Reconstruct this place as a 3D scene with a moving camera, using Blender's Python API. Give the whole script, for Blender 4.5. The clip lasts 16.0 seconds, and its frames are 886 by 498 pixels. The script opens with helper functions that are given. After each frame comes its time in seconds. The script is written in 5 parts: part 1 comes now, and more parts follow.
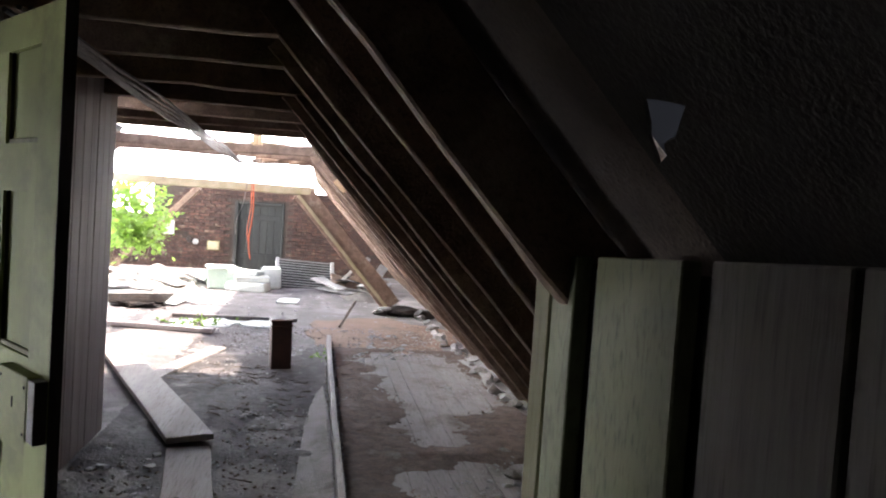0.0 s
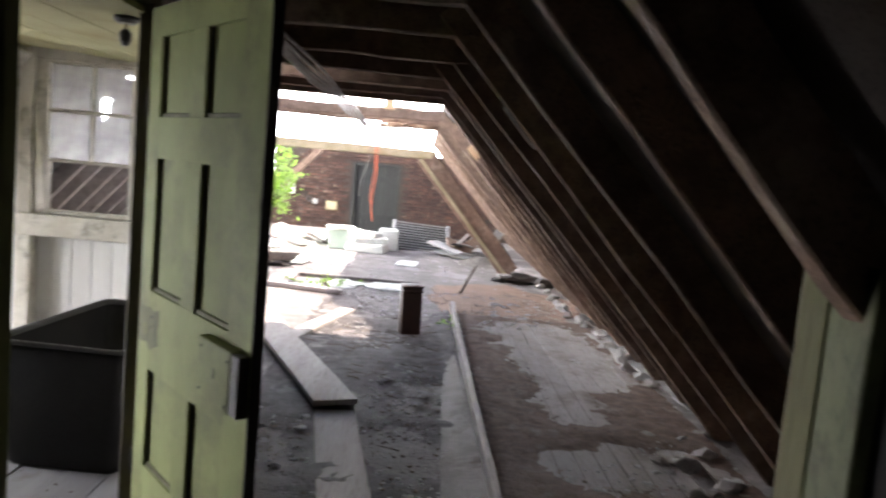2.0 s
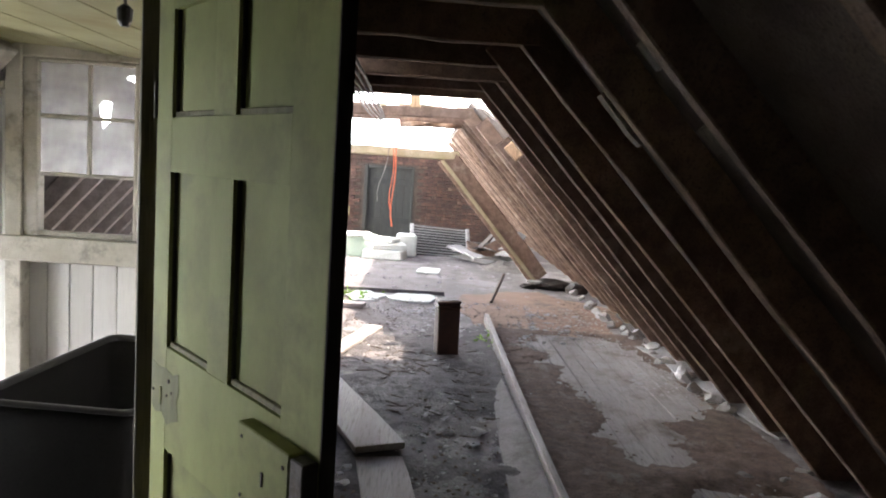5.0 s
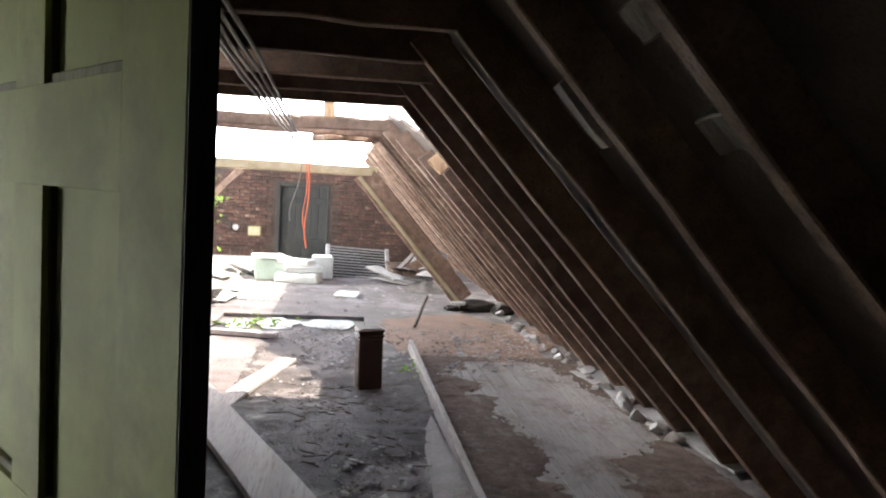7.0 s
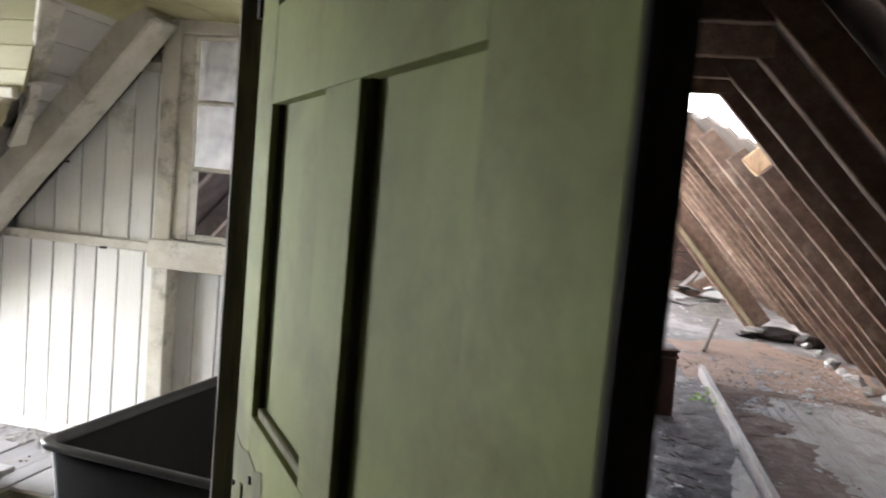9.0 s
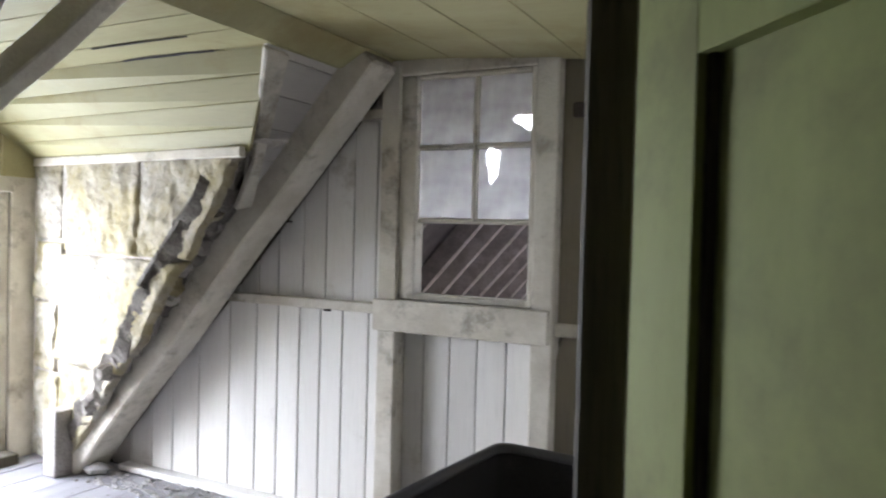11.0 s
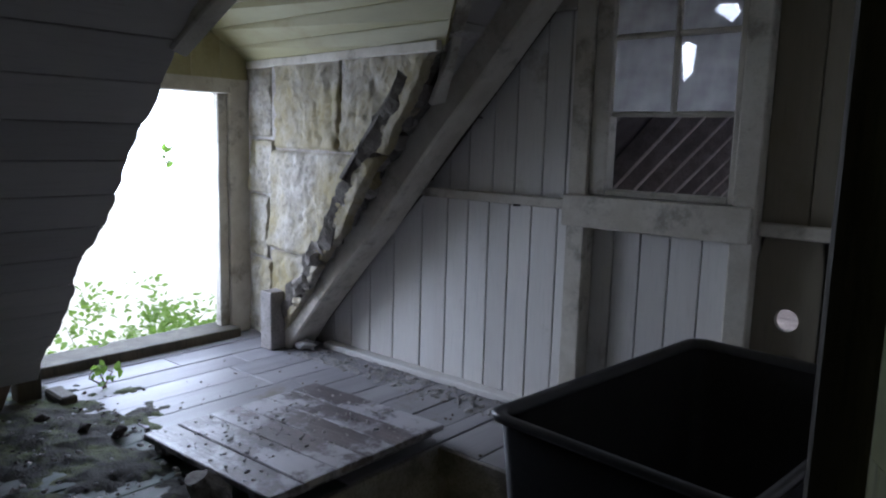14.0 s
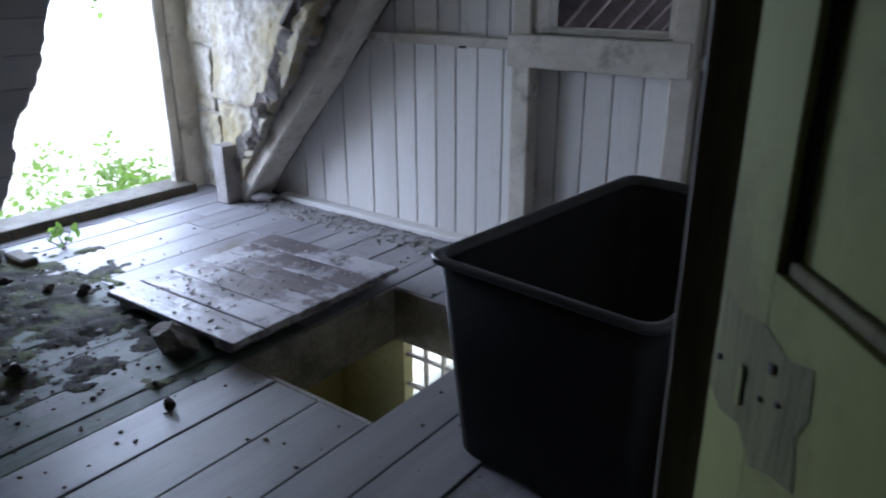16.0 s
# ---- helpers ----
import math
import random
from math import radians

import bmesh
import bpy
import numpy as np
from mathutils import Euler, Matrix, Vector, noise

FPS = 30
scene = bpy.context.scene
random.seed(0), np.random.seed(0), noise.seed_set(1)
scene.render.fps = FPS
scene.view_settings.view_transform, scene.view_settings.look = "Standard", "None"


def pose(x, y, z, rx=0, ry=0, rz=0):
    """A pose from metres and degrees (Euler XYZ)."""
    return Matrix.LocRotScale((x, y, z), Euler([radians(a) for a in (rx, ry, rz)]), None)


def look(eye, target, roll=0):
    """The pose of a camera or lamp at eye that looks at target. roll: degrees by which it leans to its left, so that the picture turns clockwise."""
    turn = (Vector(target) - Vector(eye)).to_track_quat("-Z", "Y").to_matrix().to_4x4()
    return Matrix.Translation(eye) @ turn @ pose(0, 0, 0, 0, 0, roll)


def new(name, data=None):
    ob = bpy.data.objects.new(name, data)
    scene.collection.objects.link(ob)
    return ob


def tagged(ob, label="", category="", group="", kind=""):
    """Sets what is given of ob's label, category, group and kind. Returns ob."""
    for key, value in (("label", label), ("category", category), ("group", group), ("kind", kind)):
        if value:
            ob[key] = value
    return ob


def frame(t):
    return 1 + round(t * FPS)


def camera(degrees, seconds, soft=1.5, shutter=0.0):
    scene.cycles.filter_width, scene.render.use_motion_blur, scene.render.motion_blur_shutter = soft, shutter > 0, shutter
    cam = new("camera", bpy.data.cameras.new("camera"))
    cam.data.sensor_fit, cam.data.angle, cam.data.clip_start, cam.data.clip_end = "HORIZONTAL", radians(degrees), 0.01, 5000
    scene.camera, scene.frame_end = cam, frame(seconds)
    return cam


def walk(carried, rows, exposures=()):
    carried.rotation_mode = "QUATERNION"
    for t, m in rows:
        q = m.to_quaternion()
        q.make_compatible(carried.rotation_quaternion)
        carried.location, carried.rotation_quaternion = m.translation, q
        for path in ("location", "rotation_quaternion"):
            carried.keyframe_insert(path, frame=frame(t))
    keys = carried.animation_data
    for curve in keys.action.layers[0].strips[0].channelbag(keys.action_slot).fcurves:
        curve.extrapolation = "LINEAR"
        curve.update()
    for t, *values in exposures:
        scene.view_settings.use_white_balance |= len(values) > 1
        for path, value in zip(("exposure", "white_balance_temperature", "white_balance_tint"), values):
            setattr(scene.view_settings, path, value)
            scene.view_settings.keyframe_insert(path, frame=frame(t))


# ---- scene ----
cam = camera(62.3, 16.0, soft=2.0, shutter=0.5)
PATH = [
    (0, (-0.356, -0.655, 1.559), (-0.028, 1.316, 1.473), 3.9),
    (0.5, (-0.365, -0.665, 1.565), (-0.046, 1.307, 1.475), 1.9),
    (1, (-0.341, -0.687, 1.559), (0.015, 1.269, 1.336), 3.7),
    (1.5, (-0.444, -0.577, 1.577), (-0.135, 1.381, 1.307), 2.7),
    (2, (-0.64, -0.514, 1.599), (-0.577, 1.473, 1.388), 5.2),
    (2.5, (-0.67, -0.476, 1.606), (-0.746, 1.51, 1.376), 4.9),
    (3, (-0.811, -0.32, 1.596), (-0.894, 1.657, 1.308), 3.6),
    (3.5, (-0.896, -0.229, 1.609), (-0.928, 1.758, 1.39), 3.3),
    (3.7, (-0.917, -0.206, 1.63), (-0.919, 1.782, 1.418), 3.4),
    (6, (-0.909, 0.468, 1.584), (-0.818, 2.454, 1.369), 3.7),
    (6.5, (-0.899, 0.565, 1.583), (-0.716, 2.55, 1.421), 3.2),
    (7, (-0.923, 0.732, 1.57), (-0.651, 2.707, 1.421), 3.2),
    (7.5, (-0.947, 0.858, 1.518), (-0.702, 2.84, 1.414), 3.2),
    (8, (-0.992, 1.071, 1.423), (-1.056, 3.067, 1.318), 3.2),
    (8.5, (-1.045, 1.12, 1.406), (-1.356, 3.089, 1.241), 3.5),
    (9, (-1.101, 1.169, 1.441), (-1.543, 3.113, 1.281), 5.0),
    (9.5, (-1.222, 1.279, 1.435), (-1.767, 3.198, 1.295), 5.6),
    (11.8, (-1.626, 1.585, 1.336), (-2.720, 3.260, 1.319), 0.7),
    (12, (-1.643, 1.585, 1.322), (-2.784, 3.228, 1.294), 0.9),
    (12.5, (-1.659, 1.561, 1.308), (-2.946, 3.091, 1.253), 1.0),
    (13, (-1.655, 1.548, 1.276), (-2.966, 3.049, 1.101), 1.7),
    (13.5, (-1.611, 1.529, 1.319), (-2.905, 3.032, 1.069), 1.9),
    (14, (-1.577, 1.468, 1.310), (-2.856, 2.976, 1.012), 1.6),
    (14.5, (-1.550, 1.459, 1.324), (-2.830, 2.940, 0.914), 0.3),
    (15, (-1.563, 1.476, 1.313), (-2.813, 2.920, 0.719), 0.1),
    (15.5, (-1.547, 1.482, 1.316), (-2.766, 2.911, 0.628), -0.4),
    (16, (-1.480, 1.478, 1.341), (-2.620, 2.961, 0.631), -0.3),
]
walk(cam, [(t, look(eye, target, roll)) for t, eye, target, roll in PATH], exposures=[(0, 2.36, 6700, 16), (3.5, 2.36, 6800, 15), (6, 2.28, 6850, 14), (7, 2.2, 6900, 14), (8, 2.0, 6900, 14), (8.5, 2.2, 6900, 14), (9, 2.5, 6800, 13), (9.7, 2.65, 6800, 13), (11.8, 1.4, 5900, 17), (12.5, 1.02, 5800, 17), (13, 0.24, 5700, 17), (13.5, -0.06, 5600, 17), (14, -0.16, 5550, 17), (14.5, -0.06, 5500, 17), (15, 0.06, 5450, 17), (15.5, 0.30, 5400, 18), (16, 0.52, 5350, 18)])

# ---- world, sun, exposure ----
SUN = Vector((1.0, -0.03, 1.9)).normalized()          # towards the sun
world = bpy.data.worlds.new("sky")
scene.world = world
world.use_nodes = True
wn = world.node_tree.nodes
sky = wn.new("ShaderNodeTexSky")
sky.sky_type = "NISHITA"
sky.sun_disc = False
sky.sun_elevation = math.asin(SUN.z)
sky.sun_rotation = math.atan2(SUN.x, SUN.y)
sky.dust_density = 3.0
wn["Background"].inputs["Strength"].default_value = 0.12
world.node_tree.links.new(sky.outputs[0], wn["Background"].inputs["Color"])
sun = new("sun", bpy.data.lights.new("sun", "SUN"))
sun.data.energy, sun.data.angle, sun.data.color = 3.2, radians(0.6), (1.0, 0.95, 0.86)
sun.matrix_world = look(SUN * 40, (0, 0, 0))


def sky_lamp(name, at, to, w, h, power, colour=(0.86, 0.93, 1.0)):
    """Skylight that comes in through one opening."""
    lamp = new(name, bpy.data.lights.new(name, "AREA"))
    lamp.data.shape, lamp.data.size, lamp.data.size_y = "RECTANGLE", w, h
    lamp.data.energy, lamp.data.color = power, colour
    lamp.matrix_world = look(at, to)
    return lamp


sky_lamp("dormer_daylight", (-5.95, 3.5, 0.95), (-3.0, 3.6, 0.6), 1.0, 1.4, 30, (0.80, 0.89, 1.0))
sky_lamp("roof_hole_daylight", (-2.6, 11.0, 3.2), (-2.0, 10.5, 0), 3.5, 4.5, 10)


# ---- materials ----
def mat(name, base, second=None, scale=6.0, rough=0.8, bump=0.15, grain=None, spread=0.0, metal=0.0,
        third=None, third_scale=1.2, third_at=0.55, third_soft=0.08, detail=6.0, fine=90.0, fine_top=0.8, own=True):
    """A painted, wooden or mineral surface: two colours mixed by noise, a third in patches of wear, and fine relief.
    grain: stretch of the noise along x, y, z; spread: how far the pieces differ; own: each piece has its own place in the pattern."""
    m = bpy.data.materials.new(name)
    m.use_nodes = True
    nt = m.node_tree
    n, l = nt.nodes, nt.links
    bsdf = n["Principled BSDF"]
    co = n.new("ShaderNodeTexCoord")
    mp = n.new("ShaderNodeMapping")
    l.new(co.outputs["Object"], mp.inputs["Vector"])
    info = n.new("ShaderNodeObjectInfo")
    off = n.new("ShaderNodeVectorMath")
    off.operation = "MULTIPLY"
    comb = n.new("ShaderNodeCombineXYZ")
    for i in range(3):
        l.new(info.outputs["Random"], comb.inputs[i])
    l.new(comb.outputs[0], off.inputs[0])
    off.inputs[1].default_value = (17.0, 31.0, 23.0) if own else (0.0, 0.0, 0.0)
    l.new(off.outputs[0], mp.inputs["Location"])
    mp.inputs["Scale"].default_value = grain or (1, 1, 1)

    plain = n.new("ShaderNodeVectorMath")
    plain.operation = "ADD"
    l.new(co.outputs["Object"], plain.inputs[0])
    l.new(off.outputs[0], plain.inputs[1])

    def ns(s, d=detail, r=0.6, src=mp):
        t = n.new("ShaderNodeTexNoise")
        t.inputs["Scale"].default_value, t.inputs["Detail"].default_value, t.inputs["Roughness"].default_value = s, d, r
        l.new(src.outputs[0], t.inputs["Vector"])
        return t

    def mixc(fac, a, b):
        x = n.new("ShaderNodeMix")
        x.data_type = "RGBA"
        l.new(fac, x.inputs[0])
        for sock, v in ((x.inputs[6], a), (x.inputs[7], b)):
            if isinstance(v, tuple):
                sock.default_value = (*v, 1)
            else:
                l.new(v, sock)
        return x.outputs[2]

    def ramp(src, lo, hi):
        r = n.new("ShaderNodeMapRange")
        r.interpolation_type = "SMOOTHSTEP"
        l.new(src, r.inputs[0])
        r.inputs[1].default_value, r.inputs[2].default_value = lo, hi
        return r.outputs[0]

    second = second or tuple(c * 0.75 for c in base)
    a = ns(scale)
    f = ns(fine, 3.0)
    col = mixc(ramp(a.outputs[0], 0.32, 0.68), base, second)
    col = mixc(ramp(f.outputs[0], 0.45, fine_top), col, tuple(c * 0.6 for c in second))
    if third:
        t3 = ns(third_scale, 8.0, 0.7, plain)
        k = ramp(t3.outputs[0], third_at - third_soft, third_at + third_soft)
        col = mixc(k, col, third)
    if spread:
        hsv = n.new("ShaderNodeHueSaturation")
        mr = n.new("ShaderNodeMapRange")
        l.new(info.outputs["Random"], mr.inputs[0])
        mr.inputs[3].default_value, mr.inputs[4].default_value = 1 - spread, 1 + spread
        l.new(mr.outputs[0], hsv.inputs["Value"])
        l.new(col, hsv.inputs["Color"])
        col = hsv.outputs[0]
    l.new(col, bsdf.inputs["Base Color"])
    rr = n.new("ShaderNodeMapRange")
    l.new(a.outputs[0], rr.inputs[0])
    rr.inputs[3].default_value, rr.inputs[4].default_value = max(0, rough - 0.12), min(1, rough + 0.12)
    l.new(rr.outputs[0], bsdf.inputs["Roughness"])
    bsdf.inputs["Metallic"].default_value = metal
    if bump:
        b = n.new("ShaderNodeBump")
        b.inputs["Strength"].default_value, b.inputs["Distance"].default_value = bump, 0.012
        add = n.new("ShaderNodeMath")
        l.new(a.outputs[0], add.inputs[0])
        l.new(f.outputs[0], add.inputs[1])
        l.new(add.outputs[0], b.inputs["Height"])
        l.new(b.outputs[0], bsdf.inputs["Normal"])
    return m


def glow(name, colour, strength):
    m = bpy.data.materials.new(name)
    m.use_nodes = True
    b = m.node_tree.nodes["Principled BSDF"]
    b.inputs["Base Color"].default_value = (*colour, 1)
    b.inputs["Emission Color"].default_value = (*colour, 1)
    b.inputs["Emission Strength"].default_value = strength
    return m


AX, AY, AZ = (0.08, 1, 1), (1, 0.08, 1), (1, 1, 0.08)          # grain along x, y or z
M = {}
M["rafter"] = mat("old_brown_timber", (0.26, 0.17, 0.125), (0.145, 0.092, 0.065), 9, 0.8, 0.3, spread=0.25, third=(0.34, 0.26, 0.20), third_scale=3, third_at=0.62)
# roof deck colour raised to make up for weak bounce light
M["roof_boards"] = mat("lightened_brown_roof_boards", (0.105, 0.08, 0.066), (0.06, 0.046, 0.039), 5, 0.85, 0.3, spread=0.3)
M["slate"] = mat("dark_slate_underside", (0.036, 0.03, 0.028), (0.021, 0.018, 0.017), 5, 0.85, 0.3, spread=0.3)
M["brown_dirt"] = mat("loose_brown_dirt", (0.155, 0.098, 0.07), (0.08, 0.05, 0.036), 12, 0.95, 1.0, third=(0.19, 0.15, 0.13), third_scale=5, third_at=0.62, fine=50, detail=10)
M["grey_dirt"] = mat("loose_grey_dirt", (0.108, 0.094, 0.09), (0.055, 0.047, 0.045), 11, 0.95, 1.0, third=(0.25, 0.225, 0.21), third_scale=4.5, third_at=0.63, fine=50, detail=10)
M["moss"] = mat("moss_and_wet_dirt", (0.042, 0.037, 0.026), (0.024, 0.021, 0.016), 12, 0.95, 0.8, third=(0.08, 0.095, 0.03), third_scale=5, third_at=0.55)
M["grey_timber"] = mat("dusty_grey_timber", (0.34, 0.31, 0.29), (0.22, 0.20, 0.185), 7, 0.85, 0.2, spread=0.15)
# darker, greyer copy of the screen colour for its dimly lit end
M["screen_dim"] = mat("dim_grey_screen_boards", (0.20, 0.185, 0.17), (0.14, 0.125, 0.115), 4, 0.85, 0.15, AZ, third=(0.10, 0.085, 0.075), third_scale=4, third_at=0.6, third_soft=0.1)
M["grey_slate"] = mat("dusty_grey_slate", (0.10, 0.095, 0.095), (0.065, 0.06, 0.062), 5, 0.85, 0.3, spread=0.2)
M["dirt"] = mat("dusty_floor_dirt", (0.19, 0.168, 0.163), (0.125, 0.105, 0.10), 4.5, 0.95, 1.0, third=(0.31, 0.285, 0.27), third_scale=1.4, third_at=0.56, third_soft=0.09, fine=38, detail=10)
M["dirt_boards"] = mat("pale_boards_under_dirt", (0.37, 0.335, 0.315), (0.28, 0.25, 0.23), 3, 0.9, 0.2, AY, 0.07, third=(0.115, 0.08, 0.062), third_scale=1.6, third_at=0.57, third_soft=0.12, own=False)
M["dust_wood"] = mat("dusty_pale_boards", (0.52, 0.48, 0.46), (0.40, 0.36, 0.34), 4, 0.85, 0.3, AY, 0.08, third=(0.17, 0.11, 0.085), third_scale=1.6, third_at=0.66, third_soft=0.04)
M["sawdust"] = mat("reddish_dust", (0.30, 0.19, 0.14), (0.22, 0.14, 0.10), 5, 0.95, 0.6, third=(0.13, 0.09, 0.07), third_scale=2.5, third_at=0.6)
M["plank"] = mat("dusty_plank", (0.40, 0.36, 0.335), (0.30, 0.26, 0.235), 5, 0.85, 0.3, AY, 0.06, third=(0.14, 0.09, 0.07), third_scale=2.2, third_at=0.70, third_soft=0.03)
M["door"] = mat("green_cream_door_paint", (0.29, 0.315, 0.118), (0.22, 0.24, 0.088), 2, 0.7, 0.03, (1, 1, 0.35), third=(0.185, 0.185, 0.078), third_scale=2.8, third_at=0.57, third_soft=0.12, fine_top=1.5)
M["door"].node_tree.nodes["Principled BSDF"].inputs["Specular IOR Level"].default_value = 0.2
M["screen"] = mat("dirty_cream_paint", (0.19, 0.20, 0.11), (0.135, 0.145, 0.08), 2, 0.75, 0.05, (1, 1, 0.3), third=(0.10, 0.10, 0.06), third_scale=4, third_at=0.62, third_soft=0.1)
M["olive"] = mat("dim_olive_boards", (0.25, 0.22, 0.16), (0.19, 0.165, 0.115), 2, 0.7, 0.06, AZ, 0.08, third=(0.2, 0.17, 0.11), third_scale=2, third_at=0.62, fine_top=1.35)
# near-black; on the door mouldings and screen backing it paints recess shade
M["door_dark"] = mat("dark_wood_and_recess_shade", (0.03, 0.024, 0.02), (0.018, 0.014, 0.012), 6, 0.8, 0.3, AZ)
M["jamb"] = mat("dark_jamb_wood", (0.10, 0.085, 0.05), (0.06, 0.05, 0.032), 8, 0.75, 0.3, AZ)
M["bare"] = mat("bare_grimy_wood", (0.18, 0.18, 0.072), (0.12, 0.118, 0.05), 9, 0.8, 0.3, AZ)
M["patch"] = mat("bare_wood_patch", (0.20, 0.185, 0.09), (0.135, 0.125, 0.058), 7, 0.8, 0.3, AZ)
M["white"] = mat("old_white_board_paint", (0.70, 0.68, 0.65), (0.62, 0.595, 0.56), 2, 0.6, 0.05, AZ, 0.06, third=(0.38, 0.34, 0.28), third_scale=2.0, third_at=0.68, third_soft=0.08, fine_top=1.35)
# same white paint, darkened because the sloping lining stands in shade
M["white_y"] = mat("old_white_board_paint_shaded", (0.46, 0.43, 0.40), (0.37, 0.345, 0.32), 2, 0.65, 0.08, AY, 0.06, third=(0.36, 0.32, 0.27), third_scale=2.0, third_at=0.68, third_soft=0.08, fine_top=1.35)
M["dirty_lining"] = mat("stained_grey_lining", (0.33, 0.31, 0.28), (0.22, 0.20, 0.18), 6, 0.8, 0.3, third=(0.11, 0.10, 0.09), third_scale=6, third_at=0.60, third_soft=0.1)
M["ceil"] = mat("yellowed_ceiling_paint", (0.345, 0.315, 0.165), (0.265, 0.24, 0.115), 2.5, 0.6, 0.12, AX, 0.05, third=(0.23, 0.185, 0.07), third_scale=1.7, third_at=0.60, third_soft=0.12, fine_top=1.35)
M["attic_board"] = mat("grey_brown_partition_boards", (0.42, 0.37, 0.35), (0.31, 0.265, 0.245), 4, 0.8, 0.25, AZ, 0.12, fine_top=1.35)
M["dim_board"] = mat("dark_grey_brown_boards", (0.15, 0.125, 0.112), (0.095, 0.08, 0.07), 5, 0.85, 0.3, AZ, 0.15)
M["room_floor"] = mat("worn_painted_floorboards", (0.30, 0.29, 0.30), (0.215, 0.205, 0.215), 4, 0.5, 0.2, AY, 0.08, third=(0.17, 0.15, 0.12), third_scale=2.2, third_at=0.64, third_soft=0.06, fine_top=1.35)
# moss green, and darkened as well for the shade beside the lining
M["moss_floor"] = mat("mossy_wet_shaded_floorboards", (0.125, 0.165, 0.13), (0.08, 0.10, 0.08), 4, 0.7, 0.3, AY, 0.1, third=(0.19, 0.185, 0.185), third_scale=1.6, third_at=0.54, third_soft=0.12)
M["hatch"] = mat("worn_hatch_boards", (0.18, 0.15, 0.15), (0.10, 0.083, 0.085), 7, 0.45, 0.35, AX, 0.08, third=(0.43, 0.415, 0.44), third_scale=3.2, third_at=0.52, third_soft=0.05)
M["stone"] = mat("rough_pale_stone", (0.40, 0.37, 0.325), (0.25, 0.225, 0.185), 9, 0.9, 1.0, third=(0.26, 0.215, 0.10), third_scale=1.5, third_at=0.54, third_soft=0.16, fine=30)
M["prop"] = mat("grey_brown_stone", (0.17, 0.145, 0.12), (0.10, 0.085, 0.07), 12, 0.9, 0.8, third=(0.07, 0.06, 0.05), third_scale=6, third_at=0.6)
M["rubble"] = mat("grey_rubble", (0.36, 0.33, 0.30), (0.24, 0.215, 0.19), 9, 0.95, 0.8, spread=0.3)
# darker copy of the rubble, with shade put into its colour
M["rubble_dark"] = mat("rubble_in_shade_tone", (0.19, 0.17, 0.15), (0.11, 0.095, 0.08), 14, 0.95, 1.0)
M["tank"] = mat("black_tank_plastic", (0.015, 0.0142, 0.0136), (0.02, 0.0185, 0.0175), 4, 0.5, 0.05, third=(0.035, 0.032, 0.03), third_scale=2, third_at=0.66)
M["tank"].node_tree.nodes["Principled BSDF"].inputs["Specular IOR Level"].default_value = 0.09
M["rim"] = mat("worn_black_rim_plastic", (0.02, 0.0185, 0.0175), (0.03, 0.027, 0.025), 6, 0.42, 0.05)
M["brick"] = mat("old_red_brick", (0.088, 0.04, 0.027), (0.042, 0.023, 0.019), 14, 0.9, 0.5, spread=0.4, third=(0.20, 0.155, 0.12), third_scale=4, third_at=0.64, third_soft=0.12)
M["mortar"] = mat("sooty_mortar", (0.065, 0.045, 0.034), (0.036, 0.027, 0.022), 3, 0.95, 0.6)
M["bdoor"] = mat("grey_green_plank_door", (0.028, 0.03, 0.026), (0.018, 0.019, 0.017), 5, 0.75, 0.2, AZ, 0.1)
M["pot"] = mat("rusty_brown_pipe", (0.085, 0.038, 0.027), (0.055, 0.026, 0.02), 8, 0.55, 0.2, third=(0.15, 0.065, 0.04), third_scale=4, third_at=0.62)
M["sheet"] = mat("pale_plaster_sheet", (0.46, 0.44, 0.425), (0.35, 0.33, 0.315), 5, 0.9, 0.5, third=(0.28, 0.24, 0.22), third_scale=3, third_at=0.66)
M["dusty"] = mat("dust_covered_plaster", (0.28, 0.255, 0.24), (0.20, 0.18, 0.165), 5, 0.95, 0.5, third=(0.12, 0.095, 0.08), third_scale=4, third_at=0.6)
M["white_block"] = mat("white_insulation", (0.72, 0.73, 0.70), (0.60, 0.63, 0.58), 5, 0.9, 0.3, spread=0.08)
M["green_box"] = mat("pale_green_board", (0.50, 0.60, 0.50), (0.42, 0.52, 0.43), 4, 0.8, 0.2)
M["metal"] = mat("grey_painted_metal", (0.42, 0.42, 0.41), (0.30, 0.29, 0.28), 9, 0.5, 0.15, metal=0.3)
M["iron"] = mat("dark_iron", (0.03, 0.027, 0.025), (0.05, 0.035, 0.028), 9, 0.6, 0.3, metal=0.4)
M["pale_timber"] = mat("pale_sunlit_timber", (0.50, 0.42, 0.28), (0.40, 0.33, 0.20), 6, 0.8, 0.3, spread=0.1, third=(0.38, 0.36, 0.17), third_scale=3, third_at=0.66)
M["warm_timber"] = mat("orange_brown_timber", (0.55, 0.37, 0.22), (0.42, 0.27, 0.15), 6, 0.8, 0.3, AZ)
M["orange"] = mat("orange_strap", (0.75, 0.16, 0.06), (0.62, 0.12, 0.05), 8, 0.6, 0.05)
M["cable"] = mat("grey_cable", (0.20, 0.18, 0.17), (0.13, 0.115, 0.11), 8, 0.6, 0.05)
M["leaf"] = mat("green_leaves", (0.15, 0.26, 0.055), (0.09, 0.17, 0.035), 3, 0.55, 0.0, spread=0.4)
leaf = M["leaf"]
lt = leaf.node_tree.nodes.new("ShaderNodeBsdfTranslucent")
lt.inputs["Color"].default_value = (0.22, 0.36, 0.06, 1)
lm = leaf.node_tree.nodes.new("ShaderNodeMixShader")
